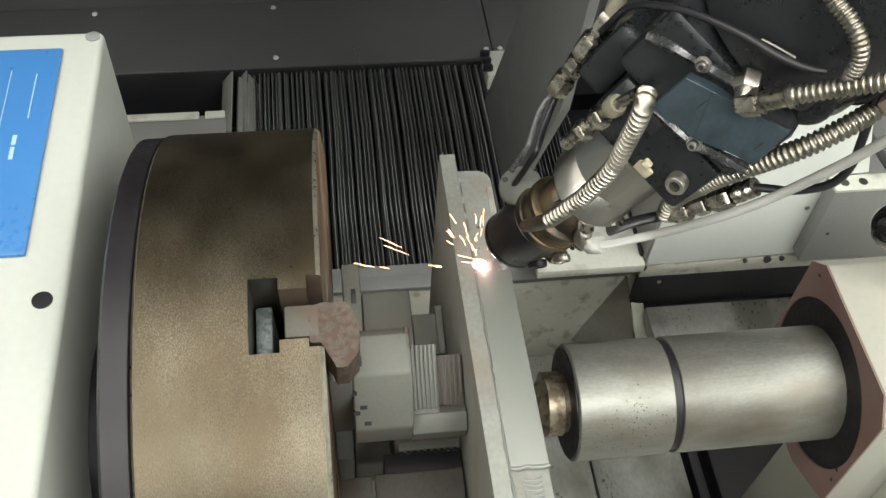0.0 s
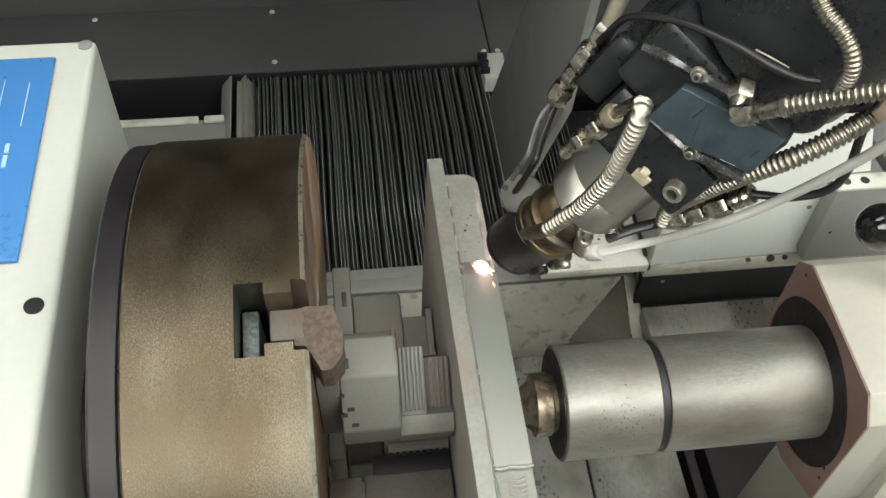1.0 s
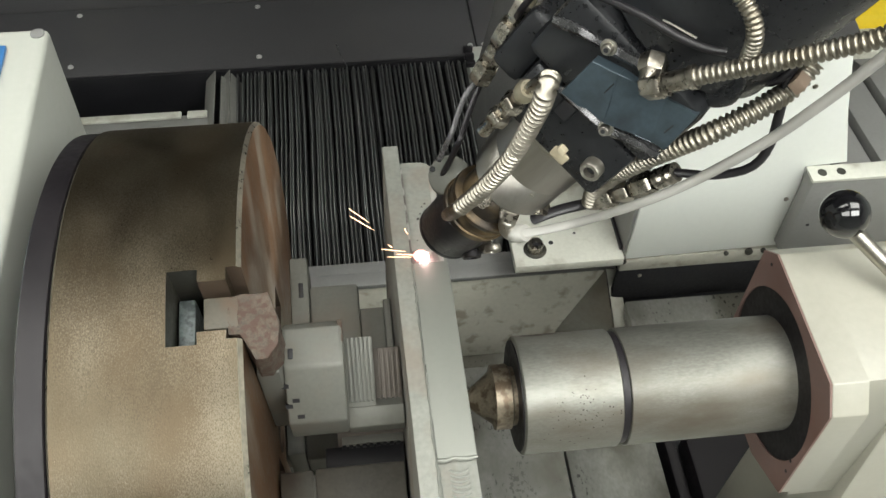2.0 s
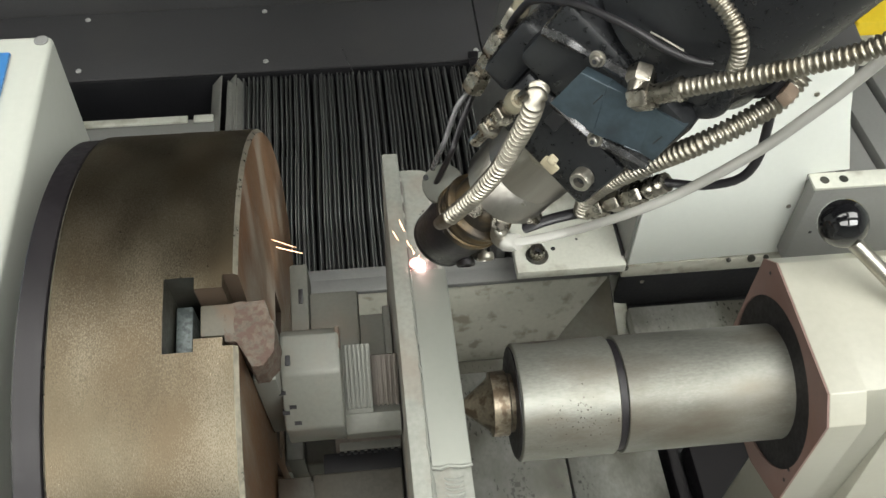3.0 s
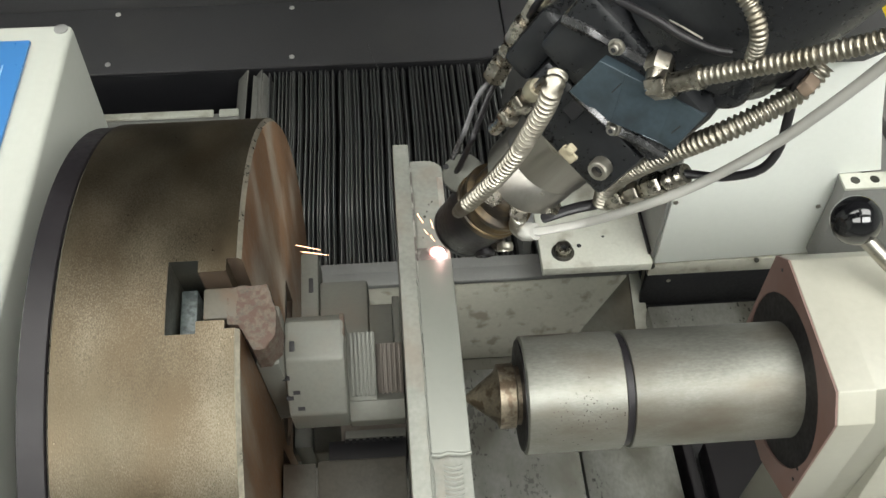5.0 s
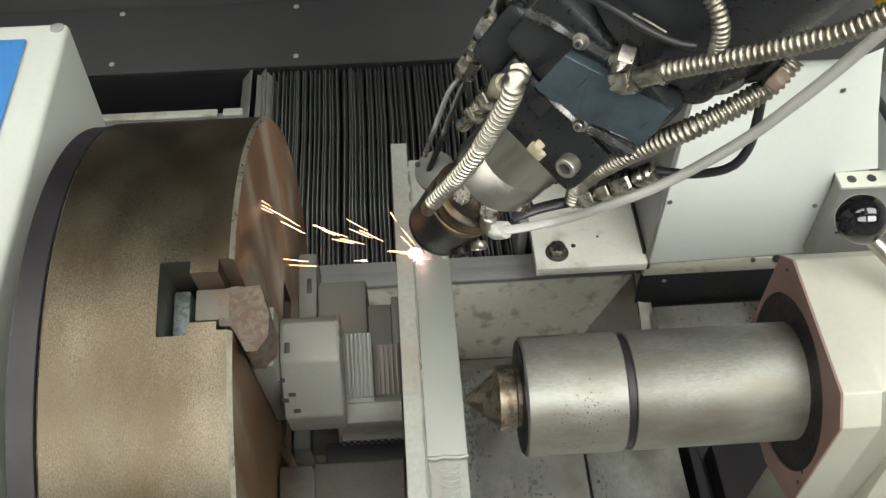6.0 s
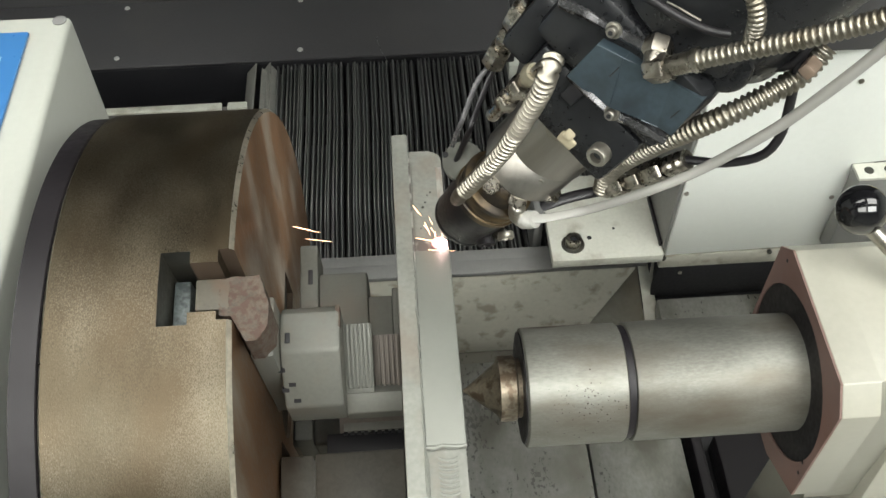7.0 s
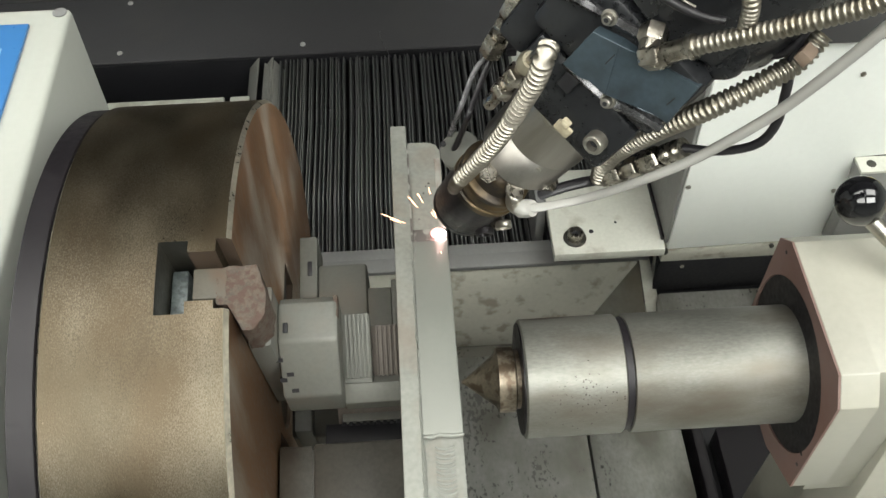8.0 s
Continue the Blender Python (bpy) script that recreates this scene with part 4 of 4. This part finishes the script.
for u, v, w in ((-0.0105, 0.0425, 0.2395), (0.0185, 0.0425, 0.2765)):
    bolt_head = part("strap_bolt", bm_turned([(0, 0.0044), (0.001, 0.0044), (0.0012, 0.0030), (0.004, 0.0030), (0.0048, 0.0024)], (u, v - 0.0010, w), (0, 1, 0.1), 18), STEEL, upper)
    part("bolt_socket", bm_turned([(0.0047, 0.0014), (0.0050, 0.0014)], (u, v - 0.0010, w), (0, 1, 0.1), 6), BLACK, bolt_head)
part("bolt_hole", bm_turned([(0.0030, 0.0031), (0.0034, 0.0031)], (-0.0225, 0.0355, 0.2095), (0, 1, 0), 20), BLACK, block)
# round motor housing above
part("top_housing", bm_turned([(0.286, 0.050), (0.289, 0.0535), (0.40, 0.0535), (0.405, 0.050)], (0.0, -0.015, 0), W, 56), ANODIZED, head)
part("top_cover", bm_box(-0.07, 0.06, -0.09, 0.02, 0.4055, 0.56, 0.006), ANODIZED, head)
part("rim_cable", bm_hose([(0.010, 0.0415, 0.3085), (0.0041, 0.042, 0.3113), (-0.0019, 0.042, 0.3132), (-0.0111, 0.041, 0.3157)], 0.0006, 8), STEEL, head)
# feed hose with its stack of fittings
part("feed_hose", bm_corrugated([(0.0290, 0.0640, 0.2560), (0.0262, 0.0705, 0.2545), (0.0240, 0.0695, 0.2470), (0.0219, 0.066, 0.2361), (0.0183, 0.058, 0.2065), (0.0151, 0.050, 0.1735), (0.0144, 0.042, 0.1381), (0.0153, 0.034, 0.0965)], 0.0057, 0.0045, 0.36, 20), HOSE_STEEL, head)
part("fitting_body", bm_sweep([(0.0352, 0.0365, 0.168), (0.0335, 0.042, 0.2145)], 0.0042, 16), NUT, head)
part("fitting_nut", bm_hex((0.0345, 0.0385, 0.183), (0.0340, 0.0395, 0.191), 0.0068), NUT, head)
part("fitting_nut", bm_hex((0.0342, 0.0405, 0.199), (0.0336, 0.0418, 0.209), 0.0070), NUT, head)
part("fitting_ring", bm_sweep([(0.0333, 0.0425, 0.2155), (0.0330, 0.0440, 0.2205), (0.0327, 0.0455, 0.2240)], [0.006, 0.0066, 0.005], 20), BRASS_PALE, head)
part("fitting_neck", bm_sweep([(0.0326, 0.0455, 0.2235), (0.0305, 0.053, 0.243), (0.0290, 0.060, 0.252)], [0.0034, 0.0034, 0.0038], 14), NUT, head)
part("hose_end", bm_sweep([(0.0153, 0.0345, 0.0995), (0.0155, 0.033, 0.090), (0.0155, 0.030, 0.082)], [0.0050, 0.0052, 0.0044], 16), BRASS, head)
# nuts round the collar
for p, q, r in (((0.008, 0.022, 0.112), (0.0062, 0.0325, 0.1195), 0.0062), ((-0.0105, 0.012, 0.107), (-0.0118, 0.0235, 0.1185), 0.0066), ((-0.0165, 0.0125, 0.096), (-0.0125, 0.0140, 0.108), 0.0040),
                ((-0.020, 0.0, 0.112), (-0.0255, 0.004, 0.126), 0.0058), ((-0.0120, -0.004, 0.050), (-0.0235, 0.001, 0.055), 0.0056), ((-0.016, -0.006, 0.072), (-0.028, -0.004, 0.077), 0.0050)):
    part("nut", bm_hex(p, q, r), NUT, head)
part("ring_fitting", bm_turned([(0, 0.0062), (0.003, 0.0068), (0.005, 0.0062), (0.0052, 0.004), (0.002, 0.0038)], (-0.0165, 0.006, 0.046), (-0.75, 0.6, -0.2), 20), RING, head)
part("ring_fitting", bm_turned([(0, 0.0052), (0.003, 0.0058), (0.005, 0.0052), (0.0052, 0.003), (0.002, 0.0028)], (-0.0225, 0.004, 0.064), (-0.75, 0.6, -0.2), 20), STEEL, head)
# gas tube
part("gas_tube", bm_hose([(-0.027, 0.012, 0.1010), (-0.0330, 0.0125, 0.114), (-0.0482, 0.015, 0.1593), (-0.0639, 0.015, 0.221), (-0.0712, 0.015, 0.2787), (-0.0721, 0.015, 0.3147), (-0.0706, 0.015, 0.3566), (-0.066, 0.012, 0.42)], 0.0029), TUBE, head)
part("tube_ring", bm_sweep([(-0.0238, 0.012, 0.0945), (-0.0265, 0.012, 0.0995), (-0.0290, 0.0122, 0.1045)], [0.0058, 0.0062, 0.0056], 20), TUBE, head)
part("tube_elbow", bm_sweep(curve_through([(-0.014, 0.010, 0.100), (-0.0185, 0.0115, 0.094), (-0.0238, 0.012, 0.0950)], 6), 0.0056, 16), STEEL, head)
# wire conduit
part("wire_conduit", bm_corrugated([(-0.0425, 0.0, 0.1545), (-0.0385, 0.002, 0.1640), (-0.0365, 0.006, 0.1780), (-0.0370, 0.012, 0.1983), (-0.0399, 0.020, 0.2271), (-0.0441, 0.024, 0.2498), (-0.0486, 0.024, 0.2683), (-0.053, 0.019, 0.2829), (-0.0577, 0.008, 0.2960), (-0.0605, -0.003, 0.3050), (-0.0586, -0.012, 0.3190)], 0.0059, 0.0034, 0.22), HOSE_STEEL, head)
part("conduit_sleeve", bm_sweep(curve_through([(-0.0262, 0.004, 0.110), (-0.0335, 0.0, 0.130), (-0.0415, -0.001, 0.1500), (-0.0445, 0.0, 0.158)], 8), 0.0035, 12), RUBBER, head)
# coupling with nuts, and the black hose behind it
c0, c1 = Vector((-0.0445, 0.0, 0.1560)), Vector((-0.0592, 0.0, 0.2190))
part("coupling", bm_sweep([c0, c1], 0.0044, 16), NUT, head)
for a, b, r in ((0.06, 0.26, 0.0070), (0.32, 0.46, 0.0064), (0.50, 0.74, 0.0073)):
    part("coupling_nut", bm_hex(c0.lerp(c1, a), c0.lerp(c1, b), r), NUT, head)
part("coupling_sleeve", bm_sweep([c0.lerp(c1, q) for q in (0.76, 0.78, 0.86, 0.87, 0.90, 0.91, 0.94, 0.95, 1.0)], [0.0055, 0.0062, 0.0062, 0.0057, 0.0057, 0.0062, 0.0062, 0.0058, 0.0058], 18), NUT, head)
part("black_hose", bm_hose([(-0.0588, 0, 0.2175), (-0.0640, 0, 0.224), (-0.0733, 0, 0.2355), (-0.0815, 0, 0.2553), (-0.0790, 0, 0.2725), (-0.0676, 0, 0.2913), (-0.0554, 0, 0.309), (-0.045, -0.01, 0.33)], 0.0025), RUBBER, head)
part("black_hose", bm_hose([(-0.030, 0.0, 0.280), (-0.041, 0.0, 0.2907), (-0.0505, 0, 0.2995), (-0.0530, 0, 0.313), (-0.045, -0.01, 0.335)], 0.0025), RUBBER, head)
part("cable_clamp", bm_box(-0.0635, -0.0560, -0.003, 0.008, 0.310, 0.317, 0.0015), CLIP_DARK, head)
# cooling hose with its elbow
elbow = part("elbow", bm_sweep(curve_through([(-0.0025, 0.043, 0.2880), (-0.0065, 0.049, 0.2862), (-0.0100, 0.051, 0.2862), (-0.0140, 0.0505, 0.2930)], 6), 0.0058, 16), NUT, head)
part("elbow_nut", bm_hex((-0.0005, 0.0385, 0.2895), (-0.0045, 0.0465, 0.2868), 0.0074), NUT, elbow)
part("elbow_knee", bm_hex((-0.0068, 0.0500, 0.2815), (-0.0122, 0.0510, 0.2915), 0.0072), NUT, elbow)
part("hose_sleeve", bm_sweep([(-0.0125, 0.0508, 0.2918), (-0.0152, 0.0504, 0.2970), (-0.0180, 0.0502, 0.3030), (-0.0183, 0.0502, 0.3036), (-0.0195, 0.05, 0.3062)], [0.0052, 0.0052, 0.0052, 0.0060, 0.0060], 20), NUT, elbow)
part("cooling_hose", bm_corrugated([(-0.0193, 0.05, 0.3058), (-0.0284, 0.05, 0.3239), (-0.0400, 0.05, 0.3465), (-0.0499, 0.05, 0.3679), (-0.0561, 0.05, 0.3833), (-0.066, 0.046, 0.42)], 0.0046, 0.0032, 0.30), HOSE_STEEL, head)
part("return_hose", bm_corrugated([(0.014, 0.047, 0.352), (0.0039, 0.050, 0.3502), (-0.0049, 0.052, 0.3506), (-0.0146, 0.053, 0.3485), (-0.0223, 0.052, 0.3422), (-0.0273, 0.048, 0.3322), (-0.0309, 0.043, 0.3234)], 0.0041, 0.0024, 0.2), HOSE_STEEL, head)
part("hook_bracket", bm_sweep(curve_through([(-0.024, 0.018, 0.279), (-0.0335, 0.020, 0.2845), (-0.0385, 0.020, 0.293), (-0.034, 0.020, 0.305)], 6), [0.005 + 0.002 * math.sin(i / 18 * math.pi) for i in range(19)], 14), ANODIZED, head)
# rear fitting column with two thin tubes
f0, f1 = Vector((0.0605, -0.01, 0.150)), Vector((0.0690, -0.01, 0.214))
part("rear_fitting", bm_sweep([f0, f1], 0.0052, 16), NUT, head)
for a, b, r in ((0.02, 0.26, 0.0078), (0.32, 0.50, 0.0070), (0.54, 0.80, 0.0082), (0.88, 1.12, 0.0066)):
    part("fitting_nut", bm_hex(f0.lerp(f1, a), f0.lerp(f1, b), r), NUT, head)
part("pipe", bm_hose([(0.0690, -0.01, 0.220), (0.0718, -0.01, 0.2282), (0.078, -0.012, 0.25), (0.088, -0.02, 0.29)], 0.0052), BRASS_PALE, head)
part("thin_tube", bm_hose([(0.0610, -0.009, 0.152), (0.0605, -0.01, 0.1300), (0.0520, -0.008, 0.100), (0.0440, -0.003, 0.0735)], 0.0019, 10), TUBE_DARK, head)
part("thin_tube", bm_hose([(0.0590, -0.011, 0.152), (0.0540, -0.011, 0.1300), (0.0420, -0.008, 0.090), (0.0345, -0.001, 0.0640)], 0.0021, 10), RUBBER, head)
part("power_cable", bm_hose([(0.0670, 0.0, 0.215), (0.0662, 0.015, 0.2347), (0.0650, 0.022, 0.2546), (0.0577, 0.030, 0.2703), (0.0438, 0.036, 0.2863), (0.0296, 0.040, 0.2964), (0.0149, 0.043, 0.3045), (-0.0002, 0.044, 0.3098), (-0.0136, 0.044, 0.3164), (-0.025, 0.040, 0.3239)], 0.0021, 12), RUBBER, head)

# the collar and the feed hose stand nearer to the front than the blocks above them
FRONT = HEAD.inverted() @ Vector((-0.095, -0.405, 0.72))


def between(table, q):
    for (a, ka), (b, kb) in zip(table, table[1:]):
        if q <= b:
            return ka + (kb - ka) * max(0.0, (q - a) / (b - a))
    return table[-1][1]


BODY_REACH = [(0.028, 0.975), (0.0735, 0.925), (0.10, 0.90), (0.12, 0.93), (0.1475, 0.965), (0.20, 0.975), (0.24, 1.0), (0.29, 1.015)]
HOSE_REACH = [(0.080, 0.90), (0.0965, 0.825), (0.14, 0.83), (0.19, 0.87), (0.235, 0.96), (0.26, 1.0)]
for ob in head.children_recursive:
    table = HOSE_REACH if ob.name.split(".")[0] in ("feed_hose", "hose_end") else BODY_REACH
    for v in ob.data.vertices:
        v.co = FRONT + (v.co - FRONT) * between(table, v.co.z)

# glowing melt pool under the nozzle
pool = thing("melt_pool", "white-hot glowing melt pool on the clad strip", "melt pool", at=pose(-0.0685, 0.039, 0.152))
part("rim", bm_turned([(-0.0011 * math.cos(a), 0.0056 * math.sin(a)) for a in (math.pi * i / 10 for i in range(11))], (-0.002, 0.001, -0.0004), (0, 0, 1), 20), MELT_RIM, pool, "orange-pink glowing rim of the melt")
part("core", bm_turned([(-0.0028 * math.cos(a), 0.0037 * math.sin(a)) for a in (math.pi * i / 10 for i in range(11))], (0, 0, 0), (0, 0, 1), 20), MELT, pool)


# ---- motions ----
WEAVE = [(0.0, -0.0102), (0.5, -0.0017), (1.0, 0.0015), (1.5, 0.0006), (2.0, -0.0069), (2.5, -0.0115), (3.0, -0.0085), (3.5, -0.0013), (4.0, 0.0069),
         (4.5, 0.0070), (5.0, 0.002), (5.5, -0.0075), (6.0, -0.0128), (6.5, -0.0040), (7.0, 0.0054), (7.5, 0.0096), (8.0, 0.0060)]


DRIFT = [(0.0, 0.0015), (0.5, 0.0003), (1.0, -0.0028), (1.5, 0.001), (2.0, 0.0008), (3.5, 0.0017), (4.0, -0.0019), (4.5, -0.0013), (6.0, 0.0017), (6.5, 0.0013), (7.0, 0.0006), (7.5, -0.0036), (8.0, 0.0008)]


def weave(t):
    for (t0, d0), (t1, d1) in zip(WEAVE, WEAVE[1:]):
        if t <= t1:
            return d0 + (d1 - d0) * (t - t0) / (t1 - t0)
    return WEAVE[-1][1]


srng = random.Random(21)
def spark_mesh(n, r, seed):
    """A bright streak with two or three smaller ones beside it."""
    q = random.Random(seed)
    bm = bm_sweep([(0, 0, -n / 2), (0, 0, -n * 0.2), (0, 0, n * 0.35), (0, 0, n / 2)], [0.0001, r, r, 0.00015], 6)
    for i in range(2):
        off = Vector((q.uniform(-0.004, 0.004), q.uniform(-0.004, 0.004), q.uniform(-0.022, 0.006)))
        d = Vector((off.x * 25, off.y * 25, 1)).normalized() * n * q.uniform(0.4, 1.0)
        bm_sweep([off, off + d * 0.3, off + d * 0.8, off + d], [0.0001, r * 0.75, r * 0.75, 0.0001], 5, bm)
    return mesh_of("spark", bm, SPARK)


SIZES = [(0.005, 0.0003), (0.011, 0.00028), (0.021, 0.00027)]
spark_meshes = [[spark_mesh(n, r, 10 * i + k) for k in range(4)] for i, (n, r) in enumerate(SIZES)]
SPARKS = []


def spray_mesh(seed):
    """A loose fan of short streaks leaving one point, along z."""
    q = random.Random(seed)
    bm = bmesh.new()
    for i in range(7):
        d = Vector((q.gauss(0, 0.38), q.gauss(0, 0.38), 1)).normalized()
        p, n, r = d * q.uniform(0.002, 0.030), q.uniform(0.003, 0.013), q.uniform(0.0002, 0.00034)
        bend = Vector((q.gauss(0, 0.0004), q.gauss(0, 0.0004), 0))
        bm_sweep([p, p + d * n * 0.3 + bend, p + d * n * 0.8 + bend, p + d * n], [0.0001, r, r, 0.0001], 5, bm)
    return mesh_of("spark", bm, SPARK)


SIZES.append((0.0, 0.0))
spark_meshes.append([spray_mesh(60 + k) for k in range(8)])


def spark(t, vel, life, size):
    """Glowing droplets: they leave the melt at t, fly, then drop under the covers."""
    ob = tagged(new("spark", srng.choice(spark_meshes[size])), "spray of thin orange glowing weld sparks" if size == 3 else "thin orange glowing weld spark in flight", "spark", "weld sparks")
    turn = Vector(vel).to_track_quat("Z", "Y").to_matrix().to_4x4()
    n = SIZES[size][0]
    rest = Matrix.Translation((-0.078, srng.uniform(-0.08, 0.10), 0.11 + srng.uniform(-0.08, 0))) @ pose(0, 0, 0, 90)
    at = Vector((-0.0685 + weave(t), 0.039, 0.153)) + Vector(vel).normalized() * (n * 0.5)
    f = round(t * FPS)
    early = -f / FPS
    rows = [(0.0, Matrix.Translation(at + Vector(vel) * early + Vector((0, 0, -4.9)) * early * early) @ turn if f <= 0 else rest)]
    if f > 1:
        rows.append(((f - 1) / FPS, rest))
    steps = max(2, round(life * FPS), 1 - f)
    for k in range(steps + 1):
        d = k / FPS
        p = at + Vector(vel) * d + Vector((0, 0, -4.9)) * d * d
        if (f + k) / FPS < 8.0 and (f + k) > 0:
            rows.append(((f + k) / FPS, Matrix.Translation(p) @ turn))
    if (f + steps + 1) / FPS < 8.0:
        low = Matrix.Translation((at.x + vel[0] * life, 0.7, -0.75)) @ turn
        rows += [((f + steps + 1) / FPS, low), (8.0, low)]
    else:
        rows.append((8.0, rows[-1][1]))
    rows = [r for i, r in enumerate(rows) if i == 0 or r[0] > rows[i - 1][0] + 0.01]
    SPARKS.append((ob, rows))


# bursts towards the chuck while the beam is over the strip's chuck side, a few drops to the front otherwise
for start, end, fan, left, drop in ((-0.10, 0.30, 42, 34, 0), (0.30, 0.62, 26, 15, 0), (0.65, 1.25, 0, 0, 22), (1.30, 1.70, 45, 0, 0), (1.7, 2.2, 9, 14, 0), (2.2, 3.2, 14, 8, 0),
                                    (3.22, 3.65, 60, 42, 0), (3.75, 4.75, 0, 0, 32), (4.8, 5.5, 9, 8, 0), (5.6, 6.15, 8, 70, 0), (6.2, 6.75, 20, 26, 0), (6.75, 7.15, 20, 22, 0), (7.2, 7.68, 0, 0, 45), (7.70, 7.99, 40, 5, 8)):
    for kind, rate in (("fan", fan), ("left", left), ("drop", drop)):
        t = start
        while rate and t < end:
            t += srng.uniform(0.6, 1.4) / rate
            if kind == "drop":
                a, up, v, life, size = srng.gauss(-75, 14), srng.uniform(-25, 30), srng.uniform(0.15, 0.55), srng.uniform(0.06, 0.12), srng.choice((0, 0, 1))
            elif kind == "left":
                a, up, v, life, size = srng.gauss(170, 12), srng.gauss(24, 10), srng.uniform(0.8, 1.5), srng.uniform(0.06, 0.13), srng.choice((1, 1, 2, 2))
            else:
                a, up, v, life, size = srng.gauss(110, 14), srng.gauss(50, 9), srng.uniform(0.05, 0.35), srng.uniform(0.05, 0.09), 3
            vel = (v * math.cos(radians(a)) * math.cos(radians(up)), v * math.sin(radians(a)) * math.cos(radians(up)), v * math.sin(radians(up)))
            spark(round(t * FPS) / FPS, vel, life, size)


def motions():
    walk(carriage, [(t, pose(d, 0, 0)) for t, d in WEAVE])
    walk(head, [(t, Matrix.Translation((d, between(DRIFT, t), 0)) @ HEAD) for t, d in WEAVE])
    walk(pool, [(t, pose(-0.0685 + d, 0.039, 0.152)) for t, d in WEAVE])
    for ob, rows in SPARKS:
        walk(ob, rows)


motions()
